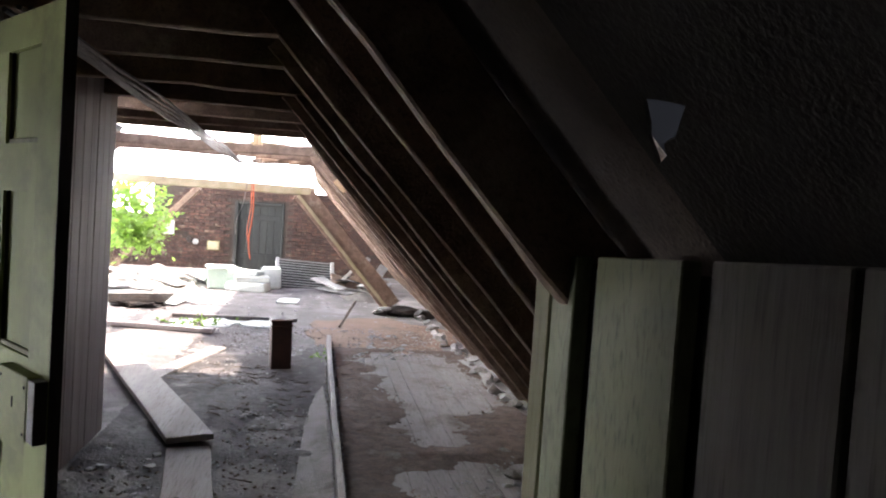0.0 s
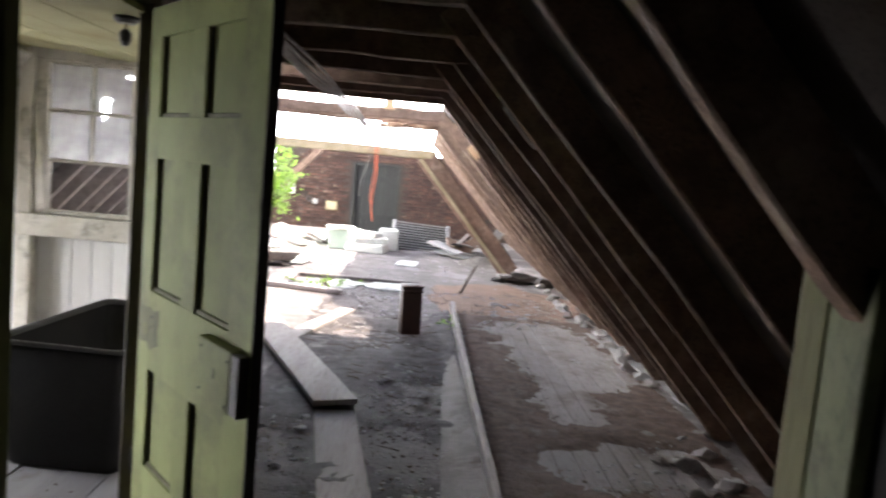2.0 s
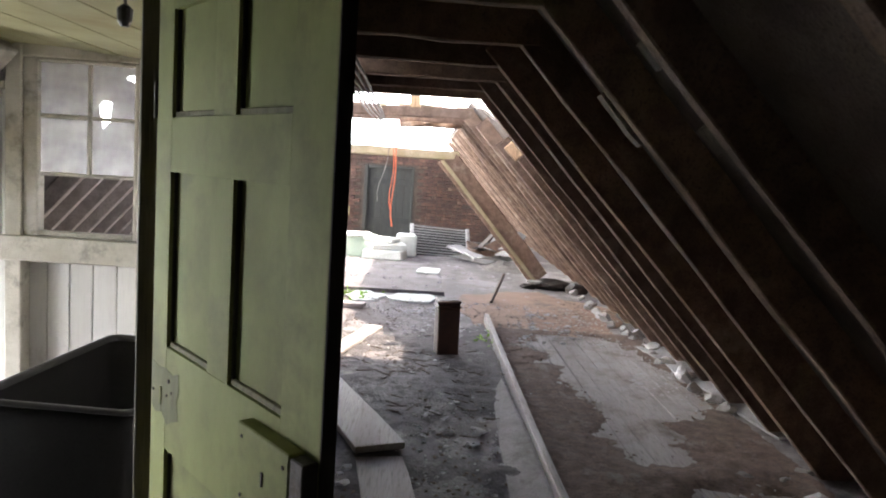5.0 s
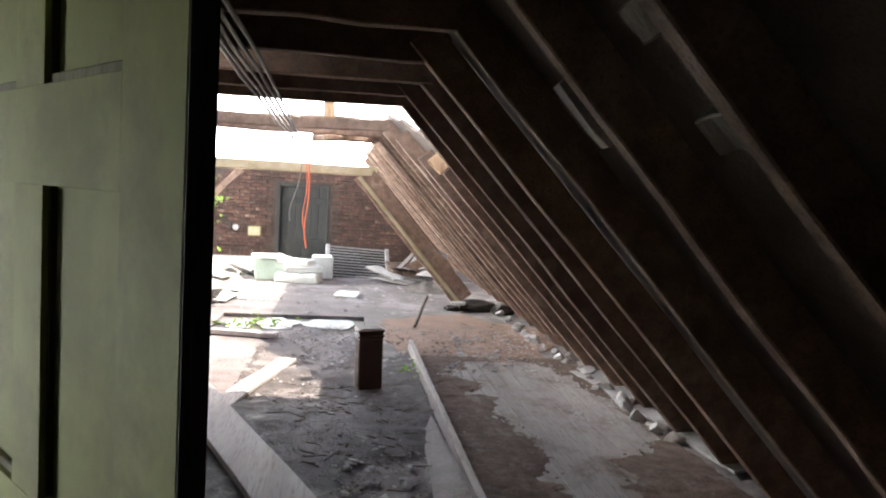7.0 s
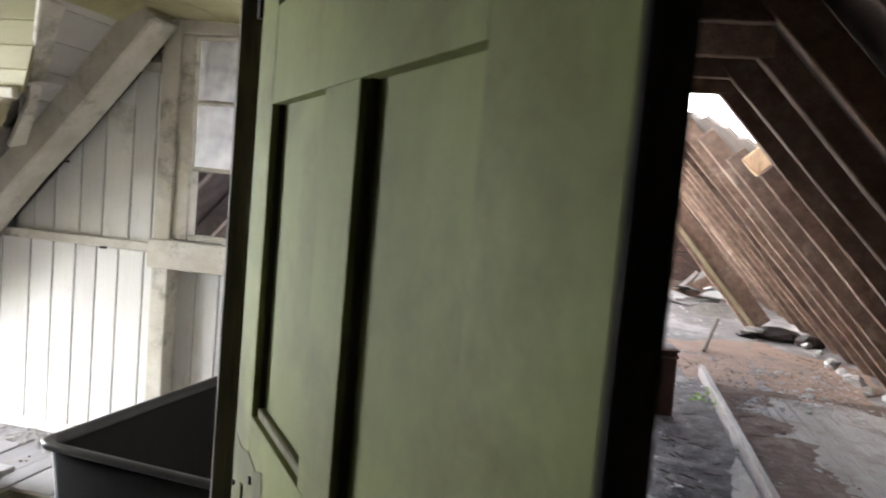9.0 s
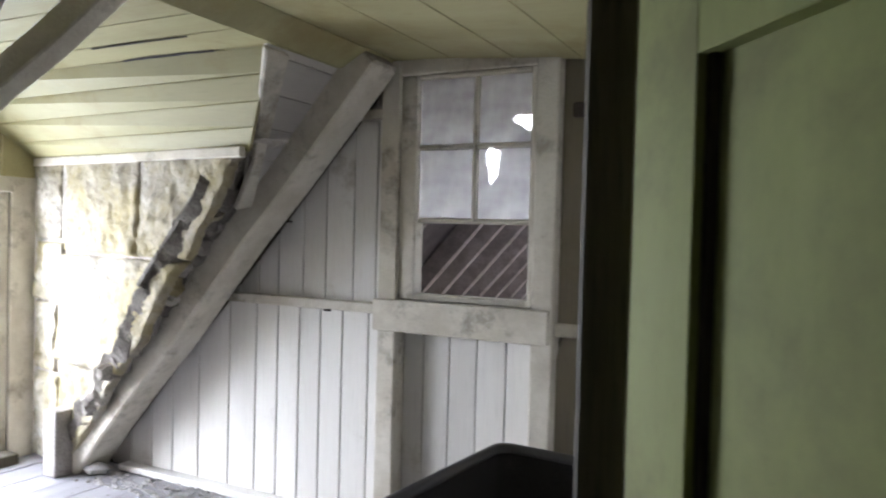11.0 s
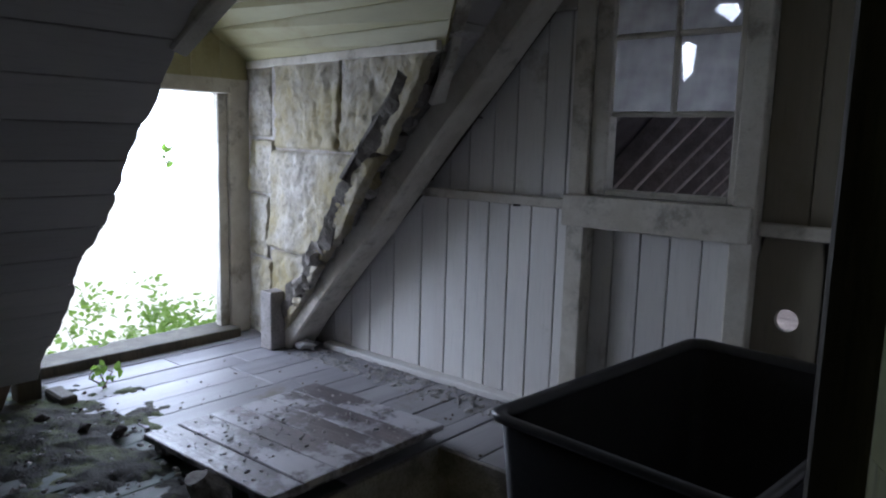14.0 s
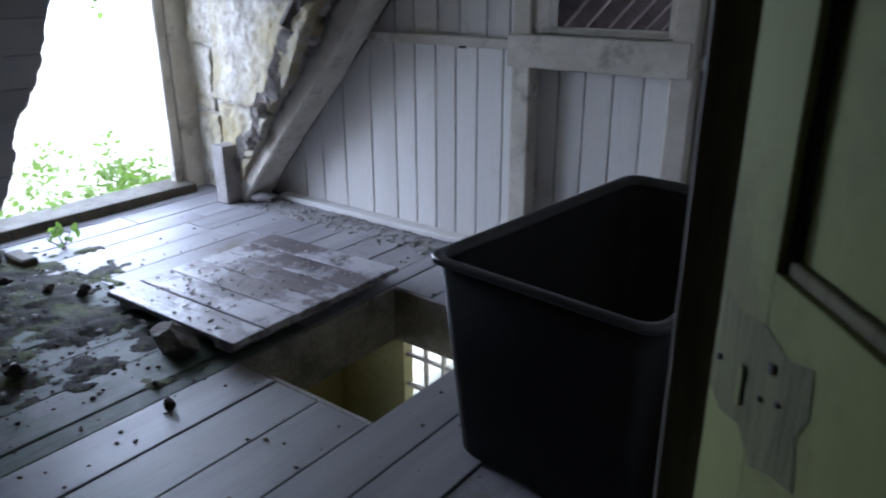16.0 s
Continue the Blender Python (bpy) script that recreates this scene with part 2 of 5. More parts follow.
lm.inputs[0].default_value = 0.5
leaf.node_tree.links.new(leaf.node_tree.nodes["Principled BSDF"].outputs[0], lm.inputs[1])
leaf.node_tree.links.new(lt.outputs[0], lm.inputs[2])
leaf.node_tree.links.new(lm.outputs[0], leaf.node_tree.nodes["Material Output"].inputs["Surface"])
M["twig"] = mat("dry_twigs", (0.16, 0.12, 0.085), (0.09, 0.065, 0.045), 9, 0.9, 0.2)
M["yellow_wall"] = mat("yellowed_plaster", (0.34, 0.31, 0.14), (0.27, 0.24, 0.10), 2, 0.8, 0.1)
# pale enough to overexpose: outdoor glare put into the ground colour
M["pale_ground"] = mat("ground_pale_for_glare", (0.62, 0.60, 0.50), (0.50, 0.50, 0.38), 0.6, 0.95, 0.3)
# translucent sheet added behind the roof chink to dim its light
dimmer = bpy.data.materials.new("grey_dimming_sheet")
dimmer.use_nodes = True
ft = dimmer.node_tree.nodes.new("ShaderNodeBsdfTranslucent")
ft.inputs["Color"].default_value = (0.04, 0.043, 0.048, 1)
dimmer.node_tree.links.new(ft.outputs[0], dimmer.node_tree.nodes["Material Output"].inputs["Surface"])
M["dimmer"] = dimmer
# emissive, so the backdrop reads overexposed and lights the rooms
M["haze"] = glow("glowing_white_distance", (0.90, 0.95, 1.0), 4.2)
M["bakelite"] = mat("brown_bakelite", (0.03, 0.022, 0.018), (0.02, 0.016, 0.014), 8, 0.35, 0.0)
M["paint_post"] = mat("weathered_white_timber", (0.60, 0.565, 0.49), (0.46, 0.42, 0.345), 5, 0.75, 0.35, spread=0.08, third=(0.27, 0.24, 0.19), third_scale=3.5, third_at=0.60, third_soft=0.08, fine_top=1.35)
glass = bpy.data.materials.new("dusty_glass")
glass.use_nodes = True
gn, gl = glass.node_tree.nodes, glass.node_tree.links
gb = gn["Principled BSDF"]
gb.inputs["Base Color"].default_value = (0.9, 0.92, 0.93, 1)
gb.inputs["Roughness"].default_value = 0.06
gd = gn.new("ShaderNodeBsdfDiffuse")
gd.inputs["Color"].default_value = (0.72, 0.72, 0.73, 1)
gt = gn.new("ShaderNodeBsdfTransparent")
gg = gn.new("ShaderNodeBsdfGlossy")
gg.inputs["Roughness"].default_value = 0.03
gm, gm2 = gn.new("ShaderNodeMixShader"), gn.new("ShaderNodeMixShader")
gno = gn.new("ShaderNodeTexNoise")
gno.inputs["Scale"].default_value = 3.0
gr = gn.new("ShaderNodeMapRange")
gr.inputs[1].default_value, gr.inputs[2].default_value, gr.inputs[3].default_value, gr.inputs[4].default_value = 0.3, 0.7, 0.34, 0.62
gl.new(gno.outputs[0], gr.inputs[0])
gl.new(gr.outputs[0], gm.inputs[0])
gl.new(gt.outputs[0], gm.inputs[1])
gs = gn.new("ShaderNodeBsdfTranslucent")
gs.inputs["Color"].default_value = (0.80, 0.80, 0.82, 1)
gm3 = gn.new("ShaderNodeMixShader")
gl.new(gd.outputs[0], gm3.inputs[1])
gl.new(gs.outputs[0], gm3.inputs[2])
gl.new(gm3.outputs[0], gm.inputs[2])
gm2.inputs[0].default_value = 0.10
gl.new(gm.outputs[0], gm2.inputs[1])
gl.new(gg.outputs[0], gm2.inputs[2])
gl.new(gm2.outputs[0], gn["Material Output"].inputs["Surface"])
M["glass"] = glass


# ---- mesh helpers ----
def slab(bm, x0, x1, y0, y1, z0, z1):
    vs = [bm.verts.new((x, y, z)) for z in (z0, z1) for x, y in ((x0, y0), (x1, y0), (x1, y1), (x0, y1))]
    for f in ((3, 2, 1, 0), (4, 5, 6, 7), (0, 1, 5, 4), (1, 2, 6, 5), (2, 3, 7, 6), (3, 0, 4, 7)):
        bm.faces.new([vs[i] for i in f])
    return vs


def beam(bm, a, b, w, h, up=(0, 0, 1), wobble=0.0, cuts=1):
    """A squared timber from a to b; w across, h along up; wobble bends and roughens it."""
    a, b = Vector(a), Vector(b)
    d = (b - a).normalized()
    side = d.cross(Vector(up)).normalized()
    top = side.cross(d).normalized()
    rings = []
    for i in range(cuts + 1):
        p = a.lerp(b, i / cuts)
        s = Vector((random.uniform(-1, 1), random.uniform(-1, 1), random.uniform(-1, 1))) * wobble
        rings.append([bm.verts.new(p + s + side * (w / 2 * sx) + top * (h / 2 * sz) + Vector((random.uniform(-1, 1), random.uniform(-1, 1), random.uniform(-1, 1))) * wobble * 0.5)
                      for sx, sz in ((-1, -1), (1, -1), (1, 1), (-1, 1))])
    for r, q in zip(rings, rings[1:]):
        for i in range(4):
            bm.faces.new((r[i], r[(i + 1) % 4], q[(i + 1) % 4], q[i]))
    bm.faces.new(rings[0][::-1])
    bm.faces.new(rings[-1])


def prism(bm, pts, off):
    """A flat outline pts (3D) given the thickness off (a vector)."""
    off = Vector(off)
    lo = [bm.verts.new(p) for p in pts]
    hi = [bm.verts.new(Vector(p) + off) for p in pts]
    bm.faces.new(lo[::-1])
    bm.faces.new(hi)
    k = len(pts)
    for i in range(k):
        bm.faces.new((lo[i], lo[(i + 1) % k], hi[(i + 1) % k], hi[i]))


def tube(bm, pts, r, n=6):
    rings = []
    pts = [Vector(p) for p in pts]
    for i, p in enumerate(pts):
        d = (pts[min(i + 1, len(pts) - 1)] - pts[max(i - 1, 0)]).normalized()
        s = d.cross(Vector((0.31, 0.17, 0.93))).normalized()
        t = d.cross(s)
        rr = r[i] if isinstance(r, (list, tuple)) else r
        rings.append([bm.verts.new(p + (s * math.cos(k * math.tau / n) + t * math.sin(k * math.tau / n)) * rr) for k in range(n)])
    for a, b in zip(rings, rings[1:]):
        for k in range(n):
            bm.faces.new((a[k], a[(k + 1) % n], b[(k + 1) % n], b[k]))
    bm.faces.new(rings[0][::-1])
    bm.faces.new(rings[-1])


def lump(bm, at, size, rough=0.25, sub=1, flat=1.0):
    """An irregular stone or clod."""
    r = bmesh.ops.create_icosphere(bm, subdivisions=sub, radius=1.0)["verts"]
    q = Euler((random.uniform(0, 6), random.uniform(0, 6), random.uniform(0, 6))).to_matrix()
    for v in r:
        k = 1 + random.uniform(-rough, rough)
        p = q @ (v.co * k)
        v.co = Vector(at) + Vector((p.x * size[0], p.y * size[1], p.z * size[2] * flat))


def rock(bm, at, size, seed, sub=3):
    """A broken stone: an icosphere cut by a few flat faces and roughened."""
    rnd = random.Random(seed)
    cuts = [(Vector((rnd.uniform(-1, 1), rnd.uniform(-1, 1), rnd.uniform(-1, 1))).normalized(), rnd.uniform(0.42, 0.72)) for _ in range(12)]
    for v in bmesh.ops.create_icosphere(bm, subdivisions=sub, radius=1.0)["verts"]:
        p = v.co.copy()
        for n, d in cuts:
            p -= n * max(0.0, p.dot(n) - d)
        p *= 1 + 0.10 * noise.noise(p * 2.5 + Vector((seed, 0, 0))) + 0.05 * noise.noise(p * 7)
        v.co = Vector(at) + Vector((p.x * size[0], p.y * size[1], p.z * size[2]))


def mesh(name, bm, material, bevel=0.0, smooth=False):
    bmesh.ops.recalc_face_normals(bm, faces=bm.faces)
    if bevel:
        bmesh.ops.bevel(bm, geom=list(bm.edges), offset=bevel, segments=1, affect="EDGES", clamp_overlap=True)
    if smooth:
        for f in bm.faces:
            f.smooth = True
    me = bpy.data.meshes.new(name)
    bm.to_mesh(me)
    bm.free()
    me.materials.append(M[material])
    return me


def part(name, bm, material, parent, label="", bevel=0.0, smooth=False):
    ob = new(name, mesh(name, bm, material, bevel, smooth))
    if parent:
        ob.parent = parent
    return tagged(ob, label)


def thing(name, bm, material, label, category, group="", kind="", bevel=0.0, smooth=False):
    return tagged(new(name, mesh(name, bm, material, bevel, smooth)), label, category, group, kind)


def base(name, at, label, category, group="", kind=""):
    ob = new(name)
    ob.location = at
    return tagged(ob, label, category, group, kind)


def local(bm, ob):
    """Moves a bmesh drawn in world places into the space of its parent."""
    bmesh.ops.translate(bm, verts=bm.verts, vec=-Vector(ob.location))
    return bm


def wpart(name, bm, material, parent, label="", bevel=0.0, smooth=False):
    return part(name, local(bm, parent), material, parent, label, bevel, smooth)


def B():
    return bmesh.new()


# ---- the shell ----
KNEE_X, KNEE_Z, FOOT_X = -0.565, 2.17, 1.43              # right slope, underside of the rafters
LK_X, LF_X = -3.31, -5.2                                  # left slope, inner face
SR = Vector((FOOT_X - KNEE_X, 0, -KNEE_Z)).normalized()   # down the right slope
NR = Vector((KNEE_Z, 0, FOOT_X - KNEE_X)).normalized()    # outwards, right
SL = Vector((LF_X - LK_X, 0, -2.1)).normalized()
NL = Vector((-2.1, 0, LK_X - LF_X)).normalized()
WALL_X, WALL_Y = -1.72, 4.453
END_Y, BACK_Y = 17.0, -2.0

bm = B()
slab(bm, -5.4, 1.75, BACK_Y, 2.42, -0.2, -0.03)
slab(bm, -5.4, 1.75, WALL_Y + 0.03, 8.75, -0.2, 0.0)
slab(bm, WALL_X - 0.03, 1.75, 2.42, WALL_Y + 0.03, -0.2, 0.0)
slab(bm, -5.4, 1.75, 9.75, END_Y + 0.4, -0.2, 0.0)
slab(bm, -5.4, -2.3, 8.75, 9.75, -0.2, 0.0)
slab(bm, -0.62, 1.75, 8.75, 9.75, -0.2, 0.0)
slab(bm, -2.3, -0.62, 8.75, 9.75, -0.2, -0.05)
floor = thing("floor", bm, "dirt", "dusty debris-covered attic floor of old boards and dirt", "floor", kind="structure")
bm = B()
slab(bm, -1.74, 1.75, BACK_Y, 2.42, -0.028, 0.0)
wpart("landing_floor", bm, "dirt", floor)

RAFTERS = [-1.50, -0.95, 0.735, 1.28, 2.10, 2.74, 3.44, 4.16, 4.82, 5.42, 5.98]
LATER = [6.60, 7.25, 7.85, 8.40, 9.0, 9.55, 10.1, 10.85, 11.5, 12.2, 12.9, 13.6, 14.3, 15.0, 15.7, 16.4]
roof_r = base("roof_right", (0, 0, 0), "dark right roof slope of old brown rafters under slates", "roof", kind="structure")
roof_l = base("roof_left", (0, 0, 0), "left roof slope of old brown rafters under slates", "roof", kind="structure")


def slope_r(s, lift=0.0):
    """A point on the right slope, s metres down from the knee."""
    return Vector((KNEE_X, 0, KNEE_Z)) + SR * s + NR * lift


LEN_R = Vector((FOOT_X - KNEE_X, 0, KNEE_Z)).length


def deck(parent, o, sdir, ndir, s0, s1, y0, y1, lift, name="slate_deck", t=0.03, m="roof_boards"):
    bm = B()
    p = [o + sdir * s + ndir * lift + Vector((0, y, 0)) for s, y in ((s0, y0), (s1, y0), (s1, y1), (s0, y1))]
    prism(bm, p, ndir * t)
    return wpart(name, bm, m, parent)


KR = Vector((KNEE_X, 0, KNEE_Z))
# a triangular chink between the slates, its daylight dimmed by an added translucent sheet
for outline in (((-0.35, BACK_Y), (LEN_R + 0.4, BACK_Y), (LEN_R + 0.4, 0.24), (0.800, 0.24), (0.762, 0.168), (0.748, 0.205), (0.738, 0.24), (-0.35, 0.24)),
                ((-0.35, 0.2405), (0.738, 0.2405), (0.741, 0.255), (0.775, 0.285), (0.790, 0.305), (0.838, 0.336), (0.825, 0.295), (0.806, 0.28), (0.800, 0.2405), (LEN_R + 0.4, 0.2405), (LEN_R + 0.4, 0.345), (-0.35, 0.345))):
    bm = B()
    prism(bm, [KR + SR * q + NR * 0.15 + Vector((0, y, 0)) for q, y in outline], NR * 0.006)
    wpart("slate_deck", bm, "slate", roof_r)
bm = B()
prism(bm, [KR + SR * q + NR * 0.17 + Vector((0, y, 0)) for q, y in ((0.5, 0.0), (1.0, 0.0), (1.0, 0.34), (0.5, 0.34))], NR * 0.004)
wpart("torn_felt", bm, "dimmer", roof_r)
# lighter deck from here on; the landing end keeps the dark copy
deck(roof_r, KR, SR, NR, -0.35, LEN_R + 0.4, 0.345, 6.15, 0.15)
# slates torn away below the knee
bm = B()
prism(bm, [KR + SR * q + NR * 0.15 + Vector((0, y, 0)) for q, y in ((LEN_R + 0.4, 6.15), (LEN_R + 0.4, END_Y), (-0.1, END_Y), (-0.1, 8.3), (0.02, 8.05), (0.03, 7.75), (0.16, 7.55),
                                                                   (0.22, 7.32), (0.33, 7.24), (0.36, 7.0), (0.45, 6.92), (0.47, 6.75), (0.56, 6.66), (0.57, 6.15))], NR * 0.03)
wpart("slate_deck", bm, "roof_boards", roof_r)
for y in RAFTERS + LATER:
    bm = B()
    j = random.uniform(-0.015, 0.015)
    top = -0.12 if y < 6 else {6.60: 0.60, 7.25: 0.40, 7.85: 0.14}.get(y, 0.0)
    a, b = slope_r(top, 0.075 + j), slope_r(LEN_R + 0.12 if y > 0.95 else 1.13, 0.075 + j)
    a.y = b.y = y + j
    beam(bm, a, b, 0.065, 0.15, NR, 0.006, 7)
    wpart("rafter", bm, "rafter", roof_r, bevel=0.006)
bm = B()
beam(bm, slope_r(0.45, 0.06) + Vector((0, 6.64, 0)), slope_r(0.60, 0.06) + Vector((0, 6.62, 0)), 0.07, 0.15, NR, 0.004, 2)
wpart("trimmer", bm, "warm_timber", roof_r, "short pale timber block at the roof opening", bevel=0.006)
bm = B()
beam(bm, slope_r(0.36, 0.02) + Vector((0, 2.885, 0)), slope_r(0.60, 0.02) + Vector((0, 2.875, 0)), 0.075, 0.03, NR, 0.004, 4)
wpart("lath_stub", bm, "grey_timber", roof_r, "short pale lath nailed beside a rafter", bevel=0.003)
for q in (0.31, 0.62):
    bm = B()
    beam(bm, slope_r(q, 0.08) + Vector((0, 2.14, 0)), slope_r(q + 0.02, 0.08) + Vector((0, 2.34, 0)), 0.10, 0.07, NR, 0.006, 3)
    wpart("nogging", bm, "jamb", roof_r, "short olive-painted block between rafters", bevel=0.005)
for y in RAFTERS:                                          # collars under the dark loft
    bm = B()
    j = random.uniform(-0.01, 0.01)
    beam(bm, (LK_X - 0.1 if not 0.2 < y < WALL_Y else WALL_X - 0.03, y + j, KNEE_Z + 0.09), (KNEE_X + 0.1, y + j, KNEE_Z + 0.09), 0.06, 0.18, (0, 0, 1), 0.006, 6)
    wpart("collar_beam", bm, "rafter", roof_r, bevel=0.006)
for y, x0, sag in ((8.40, -3.6, 0.0), (9.15, -3.5, 0.015), (10.1, -1.35, 0.03)):      # weathered collars beyond the hole in the roof
    bm = B()
    beam(bm, (x0, y + 0.05, KNEE_Z + 0.06 - sag), (KNEE_X + 0.1, y, KNEE_Z + 0.06), 0.07, 0.12, (0, 0, 1), 0.012, 9)
    wpart("collar_beam", bm, "rafter", roof_r, "weathered collar beam open to the sky", bevel=0.008)
bm = B()
beam(bm, (-1.09, 7.42, KNEE_Z + 0.02), (-1.10, 7.42, KNEE_Z + 0.42), 0.10, 0.05, (0, 1, 0), 0.006, 4)
wpart("hanger_post", bm, "warm_timber", roof_r, "short orange-brown upright at the roof opening", bevel=0.005)
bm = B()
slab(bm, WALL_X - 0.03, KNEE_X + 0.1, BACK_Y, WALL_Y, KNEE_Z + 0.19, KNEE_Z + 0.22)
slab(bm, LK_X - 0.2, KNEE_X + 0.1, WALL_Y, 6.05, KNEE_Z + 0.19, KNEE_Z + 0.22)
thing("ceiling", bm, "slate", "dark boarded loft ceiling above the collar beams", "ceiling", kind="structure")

# left slope of the attic beyond the small room, then open to the sky
KL = Vector((LK_X, 0, 2.1))
LEN_L = Vector((LF_X - LK_X, 0, 2.1)).length
for outline in (((-0.4, WALL_Y + 0.06), (LEN_L + 0.4, WALL_Y + 0.06), (LEN_L + 0.4, 6.4), (0.37, 6.4), (0.29, 6.25), (0.295, 6.4), (0.05, 6.4), (0.01, 6.28), (-0.02, 6.4), (-0.4, 6.4)),
                ((-0.4, 6.403), (-0.02, 6.403), (-0.06, 6.62), (0.0, 6.82), (0.08, 6.80), (0.05, 6.403), (0.295, 6.403), (0.30, 6.60), (0.45, 6.80), (0.60, 7.05), (0.61, 6.85), (0.45, 6.55), (0.37, 6.403),
                 (LEN_L + 0.4, 6.403), (LEN_L + 0.4, 10.3), (-0.4, 10.3))):
    bm = B()
    prism(bm, [KL + SL * q + NL * 0.17 + Vector((0, y, 0)) for q, y in outline], NL * 0.03)
    wpart("slate_deck", bm, "grey_slate", roof_l)
deck(roof_l, KL, SL, NL, -0.4, LEN_L + 0.4, BACK_Y, 2.62, 0.17)
deck(roof_l, KL, SL, NL, -0.4, LEN_L + 0.4, 4.42, WALL_Y + 0.06, 0.17)
for y in (4.75, 5.15, 5.55, 5.95, 6.85, 7.3, 7.8, 8.3, 8.8, 9.3, 9.8, 10.25):
    bm = B()
    a, b = KL + NL * 0.09 + SL * -0.15, KL + NL * 0.09 + SL * (LEN_L + 0.1)
    a.y = b.y = y
    beam(bm, a, b, 0.07, 0.15, NL, 0.006, 6)
    wpart("rafter", bm, "grey_timber", roof_l, bevel=0.006)

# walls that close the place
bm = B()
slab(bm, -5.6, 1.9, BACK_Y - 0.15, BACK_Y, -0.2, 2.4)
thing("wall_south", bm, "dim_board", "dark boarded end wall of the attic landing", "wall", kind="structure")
bm = B()
slab(bm, 1.75, 1.95, BACK_Y, END_Y, -0.2, 0.06)
thing("wall_east", bm, "rubble", "low rubble eaves wall under the rafters", "wall", kind="structure")
bm = B()
slab(bm, -5.6, -5.4, WALL_Y, END_Y, -0.2, 0.12)
thing("wall_west", bm, "rubble", "low rubble eaves wall open to the sky", "wall", kind="structure")


# ---- board walls ----
def board(parent, p0, p1, z0, z1, depth, m, name="board", bevel=0.004, skew=0.0):
    """One upright board between the plan points p0 and p1, from z0 to z1, depth thick to the left of p0-p1."""
    a, b = Vector((*p0, 0)), Vector((*p1, 0))
    n = Vector((0, 0, 1)).cross(b - a).normalized() * depth
    bm = B()
    zt0, zt1 = (z1 if isinstance(z1, tuple) else (z1, z1))
    prism(bm, [a + Vector((0, 0, z0)), b + Vector((0, 0, z0)), b + Vector((0, 0, zt1)), a + Vector((0, 0, zt0))], n)
    return wpart(name, bm, m, parent, bevel=bevel)


def board_wall(parent, p0, p1, z0, z1, depth, m, width, gap=0.005, top=None, joints=()):
    """Upright boards side by side; joints: x of the seams where the boards differ in width."""
    a, b = Vector(p0), Vector(p1)
    length = (b - a).length
    d = (b - a) / length
    s = 0.0
    while s < length - 0.01:
        w = min(width * random.uniform(0.88, 1.12), length - s)
        ahead = [x - a.x - s for x in joints if x - a.x - s > 0.01]
        if joints:
            w = min(ahead + [length - s])
        q0, q1 = a + d * (s + gap / 2), a + d * (s + w - gap / 2)
        j = random.uniform(0, 0.004)
        zt = z1 if top is None else (min(z1, top(*q0)), min(z1, top(*q1)))
        if top is None or max(zt) > z0 + 0.03:
            if top is not None:
                zt = tuple(max(z, z0 + 0.01) for z in zt)
            board(parent, q0, q1, z0, zt, depth + j, m)
        s += w


# partition between attic and small room, with the doorway
wall_p = base("wall_west_partition", (WALL_X, 2.0, 0), "board partition between attic and small painted room", "wall", kind="structure")
board_wall(wall_p, (WALL_X - 0.03, WALL_Y), (WALL_X - 0.03, 2.42), 0, KNEE_Z + 0.19, 0.03, "attic_board", 0.13)
board_wall(wall_p, (WALL_X - 0.03, 2.42), (WALL_X - 0.03, WALL_Y), 0, KNEE_Z + 0.19, 0.018, "white", 0.16)
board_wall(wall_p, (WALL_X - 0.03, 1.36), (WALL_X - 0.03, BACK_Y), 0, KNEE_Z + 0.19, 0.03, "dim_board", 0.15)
board_wall(wall_p, (WALL_X - 0.03, 0.3), (WALL_X - 0.03, 1.36), 0, KNEE_Z + 0.19, 0.018, "white", 0.16)
bm = B()
slab(bm, WALL_X - 0.052, WALL_X + 0.012, 2.356, 2.42, 0, KNEE_Z)
wpart("door_post", bm, "jamb", wall_p, bevel=0.006)
bm = B()
slab(bm, WALL_X - 0.062, WALL_X + 0.012, 1.36, 1.44, 0, KNEE_Z)
wpart("door_post", bm, "jamb", wall_p, bevel=0.006)
bm = B()
slab(bm, WALL_X - 0.05, WALL_X + 0.01, 1.44, 2.356, 2.125, KNEE_Z + 0.19)
wpart("door_head", bm, "jamb", wall_p, bevel=0.005)

# inner window wall of the small room
wall_n = base("wall_north_partition", (-3.0, WALL_Y, 0), "white-painted board wall with a small inner window", "wall", kind="structure")
top = lambda x, y: (x - LF_X) * 2.1 / (LK_X - LF_X) - 0.02
board_wall(wall_n, (-5.15, WALL_Y), (-3.33, WALL_Y), 0.0, 1.0, 0.03, "white", 0.105, top=top, joints=(-4.99, -4.83, -4.669, -4.478, -4.265, -4.085, -3.945, -3.809, -3.682, -3.552, -3.403))
board_wall(wall_n, (-4.33, WALL_Y + 0.008), (-3.33, WALL_Y + 0.008), 1.0, 2.16, 0.03, "white", 0.12, top=top, joints=(-4.2, -4.08, -3.954, -3.8, -3.664, -3.504, -3.376))
board_wall(wall_n, (-3.24, WALL_Y + 0.05), (-2.58, WALL_Y + 0.05), 0.0, 1.078, 0.03, "white", 0.165, joints=(-3.132, -3.0, -2.863, -2.723))
board_wall(wall_n, (-2.49, WALL_Y + 0.03), (WALL_X - 0.03, WALL_Y + 0.03), 1.0, 2.16, 0.03, "olive", 0.17)
# lower boards at the right, with a round hole through one of them
board_wall(wall_n, (-2.24, WALL_Y + 0.03), (WALL_X - 0.03, WALL_Y + 0.03), 0.0, 1.0, 0.03, "olive", 0.17)
bm = B()
hx, hz, hr = -2.36, 0.64, 0.045
